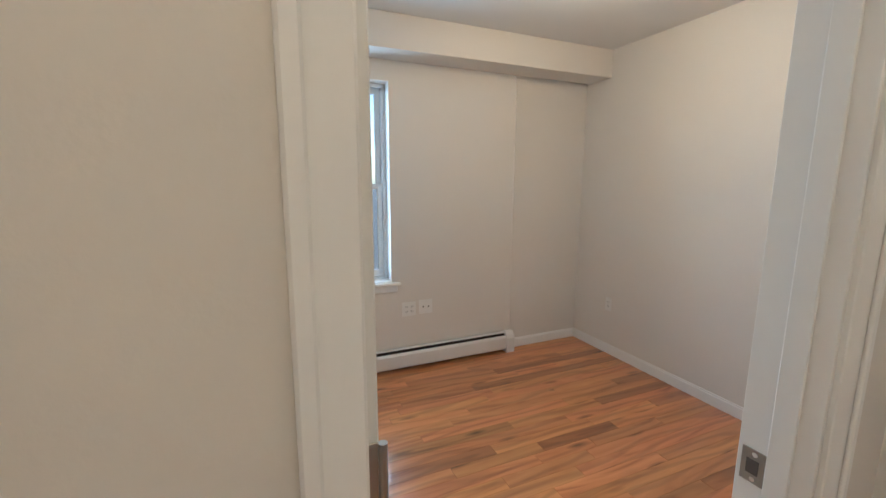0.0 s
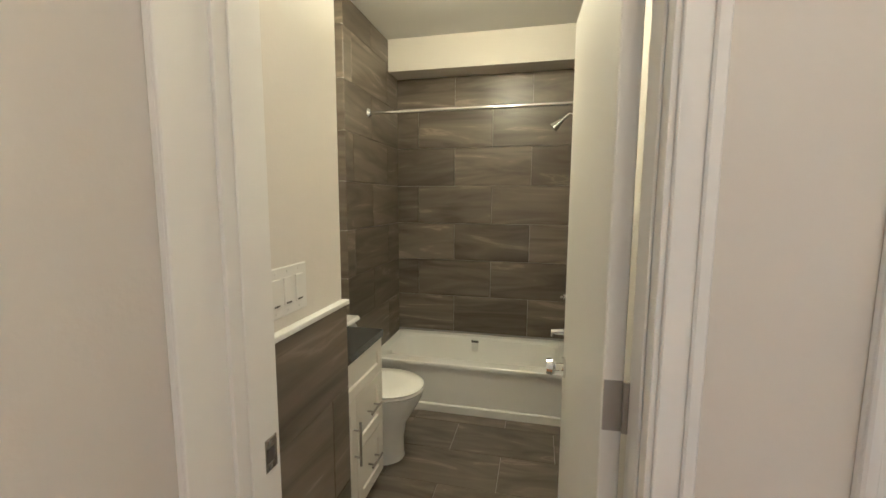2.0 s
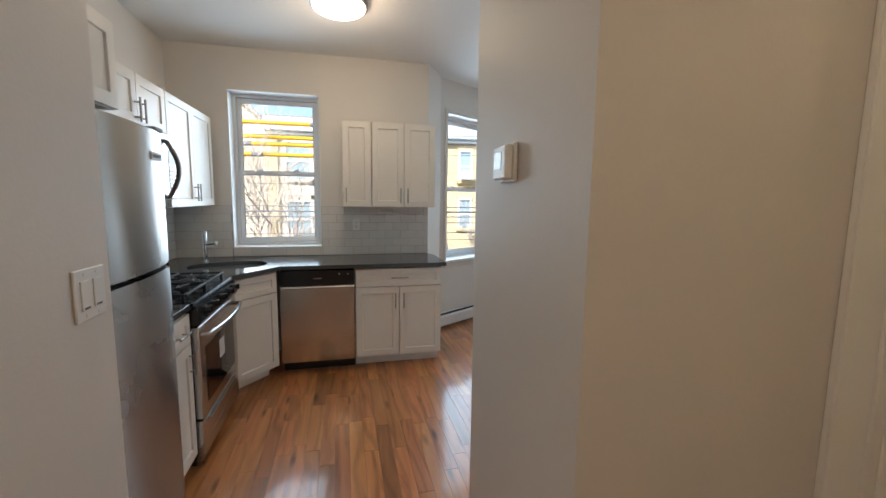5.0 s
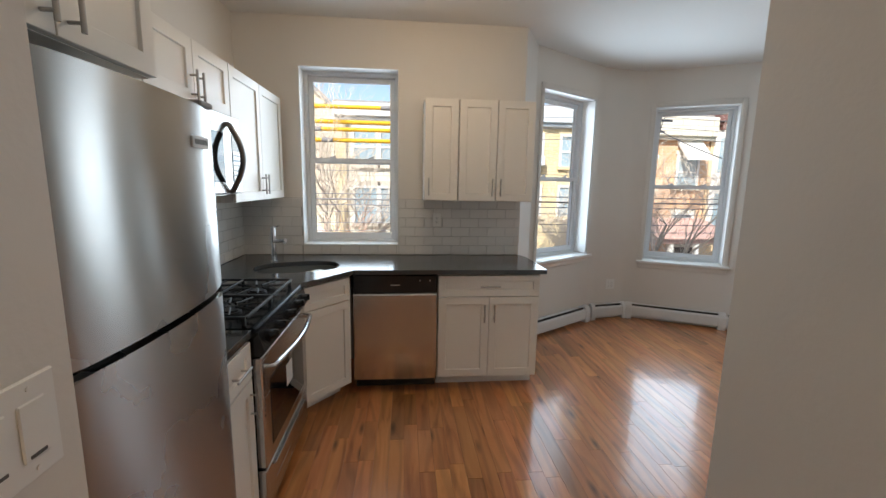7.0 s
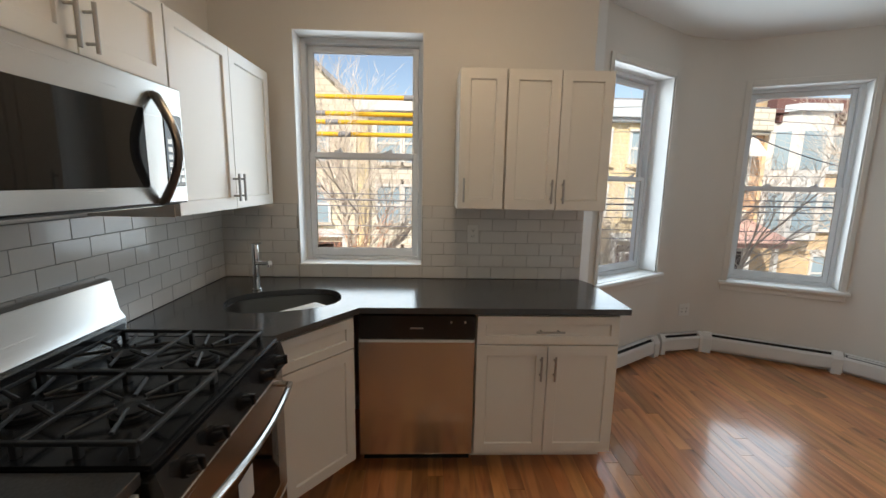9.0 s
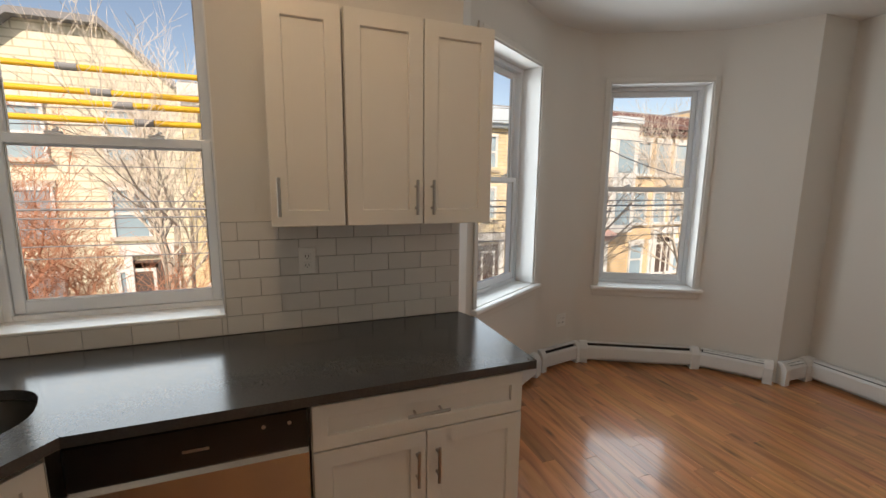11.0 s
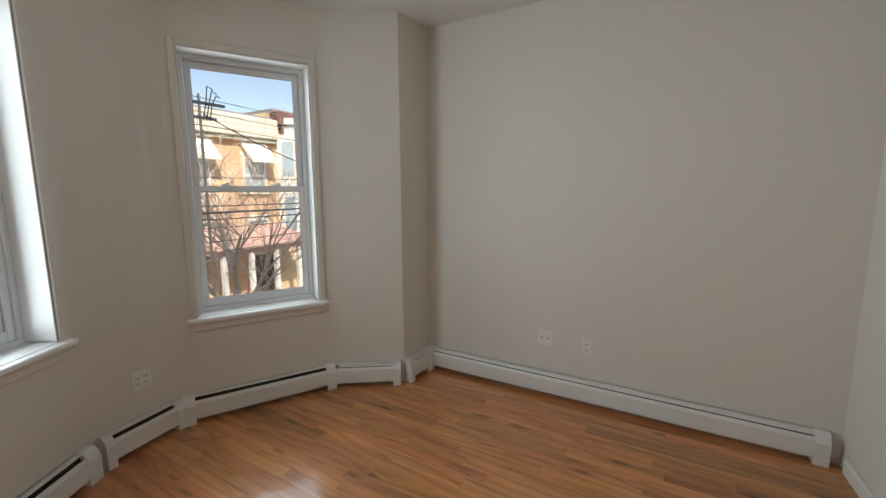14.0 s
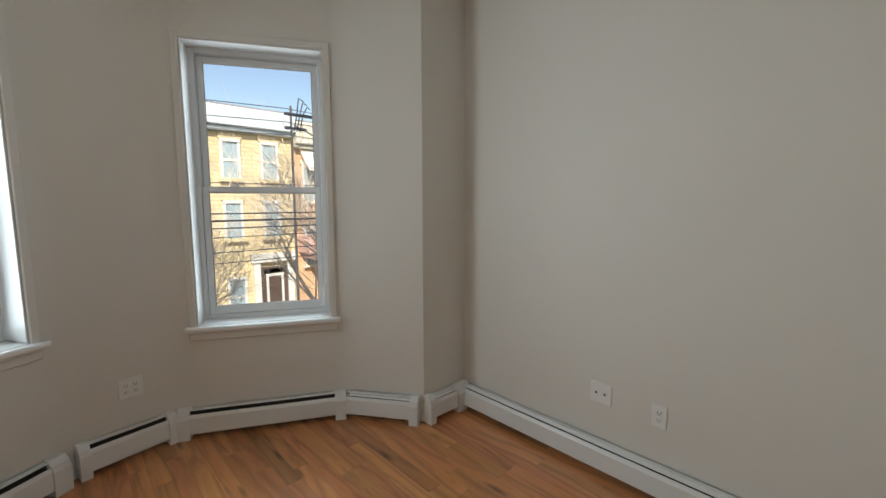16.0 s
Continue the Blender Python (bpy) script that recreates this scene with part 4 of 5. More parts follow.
for gx0, gx1 in ((0.035, 0.372), (0.380, 0.717)):
    g = bmesh.new()
    z = 0.962
    b = 0.0065
    for y in (0.020, 0.285, 0.545):
        box(g, gx0, gx1, y - b, y + b, z - 0.012, z, bevel=0.002)
    for x in (gx0, gx1):
        box(g, x - b, x + b, 0.020, 0.545, z - 0.012, z, bevel=0.002)
    cx = (gx0 + gx1) / 2
    for cy in (0.152, 0.415):
        for a in range(0, 360, 45):
            u = radians(a + 22.5)
            r1 = 0.155 if a % 90 else 0.145
            x1, y1 = cx + math.cos(u) * r1, cy + math.sin(u) * 0.128
            rod(g, (cx + math.cos(u) * 0.035, cy + math.sin(u) * 0.035, z - 0.005), (x1, y1, z - 0.007), 0.0058, seg=6)
    for x in (gx0, gx1):
        for y in (0.03, 0.15, 0.285, 0.415, 0.535):
            box(g, x - 0.008, x + 0.008, y - 0.008, y + 0.008, 0.9215, z - 0.004, bevel=0.002)
    part("grate", g, IRON, rg, "black cast-iron grate")
    for cy in (0.152, 0.415):
        bb = bmesh.new()
        rod(bb, (cx, cy, 0.922), (cx, cy, 0.934), 0.048, seg=20)
        rod(bb, (cx, cy, 0.934), (cx, cy, 0.942), 0.036, seg=20)
        part("burner", bb, IRON, rg, smooth=True)

# microwave
mw = thing("microwave", "stainless steel over-the-range microwave with dark glass door", "microwave", pose(-2.900, -1.098, 0.014, 0, 0, 180))
MW = 0.752
part("body", boxes((0, MW, 0.0, 0.355, 1.425, 1.832), bevel=0.003), mat("microwave_case", (0.06, 0.06, 0.06), 0.4), mw)
md = part("door", boxes((0.0, MW, -0.030, -0.001, 1.432, 1.830), bevel=0.006), STEELH, mw, "brushed steel front", smooth=True)
part("window", boxes((0.03, 0.545, -0.0325, -0.029, 1.490, 1.735), bevel=0.003), BLKGLASS, md, "dark glass window")
cpm = part("control_panel", boxes((0.640, MW - 0.012, -0.0325, -0.029, 1.490, 1.735), bevel=0.002), BLKGLASS, md, "dark glass key panel")
for r in range(6):
    for c in range(3):
        part("key", boxes((0.652 + c * 0.030, 0.674 + c * 0.030, -0.0332, -0.0322, 1.505 + r * 0.026, 1.521 + r * 0.026)), NICKEL, cpm)
hm = bmesh.new()
tube(hm, [(0.592, -0.030, 1.440), (0.592, -0.045, 1.447)] + [(0.592, -0.045 - 0.058 * math.sin(u * math.pi), 1.447 + 0.33 * u) for u in [i / 12 for i in range(1, 12)]] + [(0.592, -0.045, 1.777), (0.592, -0.030, 1.784)], 0.014, seg=10)
part("handle", hm, mat("dark_steel", (0.18, 0.17, 0.16), 0.3, 1.0), md, "dark bowed handle", smooth=True)
part("grease_filter", boxes((0.06, 0.69, 0.03, 0.32, 1.420, 1.4255)), NICKEL, mw)


# ---- tiles and boards as pieces ----
CACHE = {}


def piece(key, w, h, t, material, bevel):
    k = (key, round(w, 3), round(h, 3))
    if k not in CACHE:
        bm = bmesh.new()
        x0, x1, y0, y1 = -w / 2, w / 2, -h / 2, h / 2
        lo = [bm.verts.new((x, y, 0)) for x, y in ((x0, y0), (x1, y0), (x1, y1), (x0, y1))]
        md_ = [bm.verts.new((v.co.x, v.co.y, t - bevel)) for v in lo]
        hi = [bm.verts.new((v.co.x - math.copysign(bevel, v.co.x), v.co.y - math.copysign(bevel, v.co.y), t)) for v in lo]
        for a, b in ((lo, md_), (md_, hi)):
            for i in range(4):
                bm.faces.new((a[i], a[(i + 1) % 4], b[(i + 1) % 4], b[i]))
        bm.faces.new(hi)
        CACHE[k] = mesh(key, bm, material)
    return CACHE[k]


def tiles(name, parent, at, U, V, tw, thh, gap, material, offset=0.5, holes=(), t=0.008, bevel=0.0012, start=0.0):
    """Tiles on the local x-y plane from (0, 0) to (U, V), proud along local z."""
    rows = int(math.ceil(V / thh - 1e-6))
    rnd = random.Random(7)
    for r in range(rows):
        v0, v1 = r * thh, min(V, (r + 1) * thh)
        u = -((r * offset) % 1.0) * tw - start
        while u < U - 0.004:
            a, b = max(u, 0), min(u + tw, U)
            u += tw
            if b - a < 0.012:
                continue
            spans = [(a, b, v0, v1)]
            for h in holes:
                nxt = []
                for s in spans:
                    if s[1] <= h[0] or s[0] >= h[1] or s[3] <= h[2] or s[2] >= h[3]:
                        nxt.append(s)
                        continue
                    if s[0] < h[0]:
                        nxt.append((s[0], h[0], s[2], s[3]))
                    if s[1] > h[1]:
                        nxt.append((h[1], s[1], s[2], s[3]))
                    m0, m1 = max(s[0], h[0]), min(s[1], h[1])
                    if s[2] < h[2]:
                        nxt.append((m0, m1, s[2], h[2]))
                    if s[3] > h[3]:
                        nxt.append((m0, m1, h[3], s[3]))
                spans = nxt
            for s in spans:
                w, h = s[1] - s[0] - gap, s[3] - s[2] - gap
                if w < 0.008 or h < 0.008:
                    continue
                ob = new(name, piece(name + material.name, w, h, t, material, bevel))
                ob.parent = parent
                ob.matrix_local = at @ pose((s[0] + s[1]) / 2, (s[2] + s[3]) / 2, rnd.uniform(0, 0.0005))


def plane_at(ox, oy, oz, rz):
    """Local x along the wall, y up, z out into the room."""
    return pose(ox, oy, oz, 90, 0, rz)


HOLE_K = (KW[0] - 0.006, KW[1] - 0.002, KW[2] - 0.922, 9)
sp = single("backsplash_west", boxes((-4.679, -4.6755, SW + 0.002, 0.806, 0.921, KW[2]), (-4.679, -4.6755, SW + 0.002, SW + KW[0], KW[2], 1.386), (-4.679, -4.6755, SW + KW[1], 0.806, KW[2], 1.386)), GROUTW, "white subway tile backsplash with grey joints", "backsplash", "structure")
tiles("tile", sp, plane_at(-4.6755, SW + 0.004, 0.922, 90), 2.267, 0.463, 0.1535, 0.0775, 0.0022, SUBWAY, holes=[HOLE_K], t=0.006)
sp2 = single("backsplash_south", boxes((-4.67, -2.59, SW + 0.001, SW + 0.004, 0.921, 1.386)), GROUTW, "white subway tile backsplash with grey joints", "backsplash", "structure")
tiles("tile", sp2, plane_at(-2.592, SW + 0.004, 0.922, 180), 2.075, 0.463, 0.1535, 0.0775, 0.0022, SUBWAY, t=0.006)

# ---- bathroom ----
TW, TH = 0.61, 0.305
bt = single("tile_wall_north", boxes((BX0 + 0.012, -0.392, BY1 - 0.012, BY1 - 0.001, 0.0, 2.457)), GROUT, "grey-brown stone-look tile wall above the tub", "wall", "structure")
tiles("tile", bt, plane_at(BX0 + 0.013, BY1 - 0.012, 0.378, 0), 1.42, 2.08, TW, TH, 0.003, BATHTILE, start=0.12)
bt2 = single("tile_wall_west", boxes((BX0 + 0.001, BX0 + 0.012, 2.79, BY1 - 0.001, 0.0, 2.698), (BXR + 0.012, BX0, 2.79, 2.799, 0, 2.698)), GROUT, "grey-brown stone-look tile wall beside the tub", "wall", "structure")
tiles("tile", bt2, plane_at(BXR + 0.02, 2.79, 0.073, 0), 0.118, 2.62, TW, TH, 0.003, BATHTILE)
tiles("tile", bt2, plane_at(BX0 + 0.012, 2.796, 0.073, 90), 0.962, 2.62, TW, TH, 0.003, BATHTILE, start=0.2)
part("edge_trim", boxes((BX0 + 0.011, BX0 + 0.020, 2.783, 2.792, 0, 2.698)), PLATE, bt2, "pale tile edge trim")
part("edge_trim", boxes((BXR + 0.010, BXR + 0.019, 2.780, 2.792, 0, 2.698)), PLATE, bt2, "pale tile edge trim")
bt3 = single("wainscot_near", boxes((-1.214, -1.205, 1.160, 1.543, 0, 1.175)), GROUT, "grey-brown tiled wainscot with a pale cap", "wall", "structure")
tiles("tile", bt3, plane_at(-1.205, 1.161, 0.0, 90), 0.382, 1.172, TW, TH, 0.003, BATHTILE, start=0.33)
part("cap", boxes((-1.2145, -1.190, 1.158, 1.549, 1.172, 1.186), bevel=0.002), PLATE, bt3, "pale tile edge trim")
bt4 = single("wainscot_recess", boxes((BXR + 0.001, BXR + 0.010, 1.56, 2.788, 0, 1.175), (BXR + 0.01, -1.225, 1.546, 1.554, 0, 1.175)), GROUT, "grey-brown tiled wainscot behind the vanity", "wall", "structure")
tiles("tile", bt4, plane_at(BXR + 0.010, 1.561, 0.0, 90), 1.215, 1.172, TW, TH, 0.003, BATHTILE)
part("cap", boxes((BXR + 0.001, BXR + 0.024, 1.56, 2.779, 1.172, 1.186), bevel=0.002), PLATE, bt4, "pale tile edge trim")
bf = single("floor_bath", boxes((BXR, -0.382, 1.157, BY1, -0.0115, -0.006)), GROUT, "stone-look tiled bathroom floor", "floor", "structure")
tiles("tile", bf, pose(BXR, 1.16, -0.006), 1.551, 1.96, TW, TH, 0.003, BATHFLOOR, start=0.1)

tub = thing("bathtub", "white alcove bathtub with a flat apron", "bathtub", pose(BX0 + 0.024, 3.085, 0))
TL, TD, RZ = 1.40, 0.672, 0.365
part("apron", boxes((0, TL, 0.020, 0.050, 0.06, RZ - 0.02), (0, TL, 0.006, 0.050, 0.0, 0.062), bevel=0.006), ACRYL, tub, smooth=True)
bm = bmesh.new()


def rr(cx, cy, a, b, z, p=6, k=48):
    return [(x, y, z) for x, y in oval(cx, cy, a, b, 0, k, p)]


cx, cy = TL / 2, TD / 2
rings = [rr(cx, cy, TL / 2, TD / 2, RZ - 0.03, 60), rr(cx, cy, TL / 2, TD / 2, RZ - 0.006, 60), rr(cx, cy, TL / 2 - 0.006, TD / 2 - 0.006, RZ, 40), rr(cx, cy + 0.01, TL / 2 - 0.07, TD / 2 - 0.075, RZ, 7),
         rr(cx, cy + 0.01, TL / 2 - 0.085, TD / 2 - 0.09, RZ - 0.015, 6), rr(cx, cy + 0.01, TL / 2 - 0.14, TD / 2 - 0.13, 0.12, 5), rr(cx, cy + 0.01, TL / 2 - 0.20, TD / 2 - 0.17, 0.075, 4), rr(cx, cy + 0.01, 0.1, 0.05, 0.07, 3)]
loft(bm, rings, close=False)
part("basin", bm, ACRYL, tub, smooth=True)
part("caution_label", boxes((0.655, 0.705, TD - 0.118, TD - 0.114, RZ - 0.105, RZ - 0.035)), STICKER, tub, "small paper label")
part("label_bar", boxes((0.652, 0.708, TD - 0.112, TD - 0.106, RZ - 0.034, RZ - 0.018)), PLATEDARK, tub)

rodt = thing("shower_curtain_rod", "polished chrome shower curtain rod across the tub", "curtain rod")
b1 = bmesh.new()
rod(b1, (BX0 + 0.024, 3.15, 2.075), (-0.395, 3.15, 2.075), 0.0125, seg=14)
part("tube", b1, CHROME, rodt, smooth=True)
for x, s in ((BX0 + 0.021, 1), (-0.389, -1)):
    b2 = bmesh.new()
    rod(b2, (x, 3.15, 2.075), (x + s * 0.018, 3.15, 2.075), 0.032, 0.018, seg=20)
    part("flange", b2, CHROME, rodt, smooth=True)

bte = single("tile_wall_east", boxes((-0.391, -0.3815, 2.66, BY1 - 0.002, 0.0, 2.698)), GROUT, "grey-brown stone-look tile wall at the shower", "wall", "structure")
tiles("tile", bte, plane_at(-0.391, BY1 - 0.014, 0.073, -90), 1.10, 2.62, TW, TH, 0.003, BATHTILE)
sh = thing("wall_shower", "chrome shower head on a bent arm", "shower", pose(-0.398, 3.44, 2.06))
b3 = bmesh.new()
tube(b3, [(0, 0, 0), (-0.06, 0, 0.01), (-0.115, 0, -0.035)], 0.010, seg=10)
part("arm", b3, CHROME, sh, smooth=True)
b4 = bmesh.new()
rod(b4, (-0.105, 0, -0.028), (-0.165, 0, -0.080), 0.014, 0.036, seg=20)
part("head", b4, CHROME, sh, smooth=True)
va = thing("shower_valve", "chrome shower valve with a lever handle", "faucet", pose(-0.398, 3.44, 0.80))
b5 = bmesh.new()
rod(b5, (0, 0, 0), (-0.012, 0, 0), 0.075, seg=28)
rod(b5, (-0.012, 0, 0), (-0.055, 0, 0), 0.022, seg=18)
rod(b5, (-0.048, 0, 0), (-0.070, -0.075, 0.012), 0.008, seg=10)
part("lever", b5, CHROME, va, smooth=True)
spt = thing("tub_spout", "chrome tub spout on the tiled wall", "faucet", pose(-0.398, 3.44, 0.545))
b6 = bmesh.new()
rod(b6, (0, 0, 0), (-0.13, 0, -0.008), 0.027, 0.022, seg=18)
rod(b6, (-0.115, 0, -0.01), (-0.115, 0, -0.045), 0.018, seg=14)
part("body", b6, CHROME, spt, smooth=True)

# toilet, facing +x
tl = thing("toilet", "white two-piece toilet with a closed lid", "toilet", pose(BXR + 0.022, 2.56, 0))


def egg(cx, a0, a1, b, z, k=36):
    out = []
    for i in range(k):
        u = i * math.tau / k
        c, s = math.cos(u), math.sin(u)
        out.append((cx + (a1 if c > 0 else a0) * c, b * math.copysign(abs(s) ** 0.9, s), z))
    return out


bm = bmesh.new()
loft(bm, [egg(0.38, 0.22, 0.17, 0.125, 0.0), egg(0.38, 0.22, 0.165, 0.118, 0.02), egg(0.39, 0.21, 0.155, 0.112, 0.12), egg(0.40, 0.21, 0.165, 0.120, 0.22), egg(0.42, 0.22, 0.195, 0.150, 0.30), egg(0.43, 0.23, 0.225, 0.175, 0.375), egg(0.43, 0.23, 0.230, 0.180, 0.405)])
part("bowl", bm, PORC, tl, smooth=True)
bm = bmesh.new()
loft(bm, [egg(0.43, 0.215, 0.228, 0.182, 0.408), egg(0.43, 0.217, 0.234, 0.187, 0.418), egg(0.43, 0.215, 0.228, 0.183, 0.428)])
part("seat", bm, PORC, tl, smooth=True)
bm = bmesh.new()
loft(bm, [egg(0.43, 0.215, 0.232, 0.186, 0.4305), egg(0.43, 0.216, 0.234, 0.188, 0.440), egg(0.43, 0.205, 0.218, 0.172, 0.452), egg(0.43, 0.12, 0.13, 0.10, 0.456)])
part("lid", bm, PORC, tl, smooth=True)
part("tank", boxes((0.0, 0.185, -0.205, 0.205, 0.385, 0.725), bevel=0.02), PORC, tl, smooth=True)
part("tank_lid", boxes((-0.001, 0.197, -0.215, 0.215, 0.726, 0.762), bevel=0.012), PORC, tl, smooth=True)
bm = bmesh.new()
rod(bm, (0.186, 0.15, 0.655), (0.200, 0.15, 0.655), 0.012, seg=12)
rod(bm, (0.198, 0.155, 0.655), (0.198, 0.085, 0.648), 0.006, seg=8)
part("flush_lever", bm, CHROME, tl, smooth=True)

# vanity, facing +x
VX = -1.392
vn = cabinet("white vanity cabinet with a door and drawers", pose(VX - 0.022, 1.605, 0, 0, 0, 90), 0.71, 0.49, 0.085, 0.800,
             [("false_front", 0.004, 0.706, 0.632, 0.795, None), ("door", 0.004, 0.400, 0.092, 0.627, (0.375, 0.43, 0.20, True)), ("drawer", 0.404, 0.706, 0.362, 0.627, (0.562, 0.50, 0.12, False)), ("drawer", 0.404, 0.706, 0.092, 0.358, (0.562, 0.235, 0.12, False))], toe=True, group="", name="vanity")
vt = thing("quartz_countertop", "dark grey quartz vanity top with a round basin", "worktop")
part("slab", slab([(BXR + 0.022, 1.60), (VX + 0.004, 1.60), (VX + 0.004, 2.32), (BXR + 0.022, 2.32)], oval(-1.64, 1.95, 0.14, 0.19, 0, 32, 2), 0.803, 0.838), QUARTZ, vt)
bm = bmesh.new()
loft(bm, [[(x, y, z) for x, y in oval(-1.64, 1.95, 0.145 * k, 0.195 * k, 0, 32, 2)] for k, z in ((1.0, 0.802), (0.93, 0.76), (0.7, 0.70), (0.2, 0.675))], close=False)
part("basin", bm, PORC, vt, "white oval basin", smooth=True)
vf = thing("basin_faucet", "chrome basin faucet on the vanity", "faucet", pose(-1.84, 1.95, 0.838))
bm = bmesh.new()
rod(bm, (0, 0, 0), (0, 0, 0.12), 0.018, seg=16)
rod(bm, (0, 0, 0.10), (0.10, 0, 0.085), 0.011, seg=12)
part("body", bm, CHROME, vf, smooth=True)

bl = thing("ceiling_light", "round flush bathroom ceiling lamp, lit", "lamp", pose(-0.95, 2.35, 2.70))
bm = bmesh.new()
rod(bm, (0, 0, -0.025), (0, 0, -0.001), 0.15, seg=36)
part("base", bm, NICKEL, bl)
bm = bmesh.new()
rod(bm, (0, 0, -0.075), (0, 0, -0.026), 0.115, 0.14, seg=36)
part("dome", bm, DOME, bl, "lit frosted glass", smooth=True)


# ---- floorboards ----
def bay_limit(y):
    pts = [(-4.72, SW - 0.1), (-4.72, P0[1] - 0.02), PM, P1, P2, P3, J1, (J2[0], 4.1)]
    for (ax, ay), (bx, by) in zip(pts, pts[1:]):
        if ay <= y <= by:
            return ax + (bx - ax) * (y - ay) / max(by - ay, 1e-6) - 0.03
    return -4.72


def boards(parent, rows, width, limits, lengths, rnd):
    for i in range(rows[0], rows[1]):
        y0 = i * width
        x0, x1 = limits(y0 + width / 2)
        x = x0 - rnd.uniform(0.0, 0.9)
        while x < x1 - 0.05:
            a, b = max(x, x0), min(x + rnd.choice(lengths), x1)
            x = x + (b - x)
            if x1 - b < 0.12:
                b = x = x1
            if b - a < 0.03:
                continue
            ob = new("plank", PLANK)
            ob.parent = parent
            ob.matrix_local = pose((a + b) / 2, y0 + width / 2, -0.012 + rnd.uniform(0, 0.0004)) @ Matrix.Diagonal((b - a - 0.0012, 1, 1, 1))


PW = 0.0825
bm = bmesh.new()
x0, x1, y0, y1 = -0.5, 0.5, -PW / 2 + 0.0003, PW / 2 - 0.0003
lo = [bm.verts.new((x, y, 0)) for x, y in ((x0, y0), (x1, y0), (x1, y1), (x0, y1))]
m2 = [bm.verts.new((v.co.x, v.co.y, 0.0116)) for v in lo]
hi = [bm.verts.new((v.co.x * 0.9994, v.co.y - math.copysign(0.0004, v.co.y), 0.012)) for v in lo]
for a, b in ((lo, m2), (m2, hi)):
    for i in range(4):
        bm.faces.new((a[i], a[(i + 1) % 4], b[(i + 1) % 4], b[i]))
bm.faces.new(hi)
PLANK = mesh("plank", bm, OAK)
rnd = random.Random(11)
LEN = (0.38, 0.55, 0.7, 0.85, 1.05, 1.35)
fl1 = thing("floor_living", "glossy reddish oak strip floor", "floor", kind="structure")
boards(fl1, (-18, 49), PW, lambda y: (bay_limit(y), -1.84 if y < -0.60 or y > 0.40 else -1.50), LEN, rnd)
fl2 = thing("floor_hall", "glossy reddish oak strip floor", "floor", kind="structure")
boards(fl2, (-7, 14), PW, lambda y: (-1.499 if y < 0.40 else -1.19, 0.84), LEN, rnd)
fl3 = thing("floor_bedroom", "glossy reddish oak strip floor", "floor", kind="structure")
boards(fl3, (14, 45), PW, lambda y: (-0.22, RX), LEN, rnd)


# ---- street outside ----
def brickwork(name, a, b, mortar, scale=1.0):
    m = bpy.data.materials.new(name)
    m.use_nodes = True
    n, l = m.node_tree.nodes, m.node_tree.links
    g = n.new("ShaderNodeNewGeometry")
    sep, cmb = n.new("ShaderNodeSeparateXYZ"), n.new("ShaderNodeCombineXYZ")
    l.new(g.outputs["Position"], sep.inputs[0])
    l.new(sep.outputs["Y"], cmb.inputs["X"])
    l.new(sep.outputs["Z"], cmb.inputs["Y"])
    bk = n.new("ShaderNodeTexBrick")
    bk.inputs["Color1"].default_value, bk.inputs["Color2"].default_value, bk.inputs["Mortar"].default_value = (*a, 1), (*b, 1), (*mortar, 1)
    bk.inputs["Scale"].default_value = 1.0
    bk.inputs["Brick Width"].default_value, bk.inputs["Row Height"].default_value, bk.inputs["Mortar Size"].default_value = 0.42 * scale, 0.14 * scale, 0.014 * scale
    l.new(cmb.outputs[0], bk.inputs["Vector"])
    nz = n.new("ShaderNodeTexNoise")
    nz.inputs["Scale"].default_value = 0.9
    l.new(g.outputs["Position"], nz.inputs["Vector"])
    hs = n.new("ShaderNodeHueSaturation")
    mr = n.new("ShaderNodeMapRange")
    mr.inputs["To Min"].default_value, mr.inputs["To Max"].default_value = 0.75, 1.25
    l.new(nz.outputs["Fac"], mr.inputs["Value"])
    l.new(mr.outputs[0], hs.inputs["Value"])
    l.new(bk.outputs["Color"], hs.inputs["Color"])
    b_ = n["Principled BSDF"]
    l.new(hs.outputs[0], b_.inputs["Base Color"])
    b_.inputs["Roughness"].default_value = 0.9
    return m


YELLOW = brickwork("yellow_brick", (0.64, 0.52, 0.30), (0.70, 0.58, 0.36), (0.50, 0.42, 0.28))
ORANGE = brickwork("orange_brick", (0.62, 0.36, 0.20), (0.68, 0.42, 0.25), (0.56, 0.44, 0.32))
OCHRE = brickwork("ochre_brick", (0.68, 0.48, 0.27), (0.72, 0.53, 0.32), (0.60, 0.49, 0.35))
SIDING = brickwork("pale_siding", (0.66, 0.63, 0.52), (0.70, 0.67, 0.57), (0.48, 0.45, 0.37), 1.6)
SIDINGY = brickwork("cream_siding", (0.70, 0.65, 0.50), (0.74, 0.69, 0.55), (0.50, 0.45, 0.32), 1.6)
WHITEH = mat("white_woodwork", (0.66, 0.66, 0.64), 0.6, vary=0.08)
CORN = mat("pale_blue_cornice", (0.56, 0.64, 0.70), 0.6, vary=0.1)
DARKROOF = mat("dark_red_cornice", (0.16, 0.08, 0.07), 0.7, vary=0.2)
ROOF = mat("roof_grey", (0.24, 0.24, 0.25), 0.9, vary=0.2)
HPANE = mat("house_pane", (0.30, 0.40, 0.46), 0.08, scale=0.7, vary=0.3)
STONE = mat("pale_stone", (0.52, 0.47, 0.40), 0.8, vary=0.12)
ASPH = mat("asphalt", (0.055, 0.055, 0.055), 0.9, scale=0.6, vary=0.25, bump=0.3, bscale=60)
PAVE = mat("concrete", (0.34, 0.32, 0.29), 0.9, scale=0.8, vary=0.15)
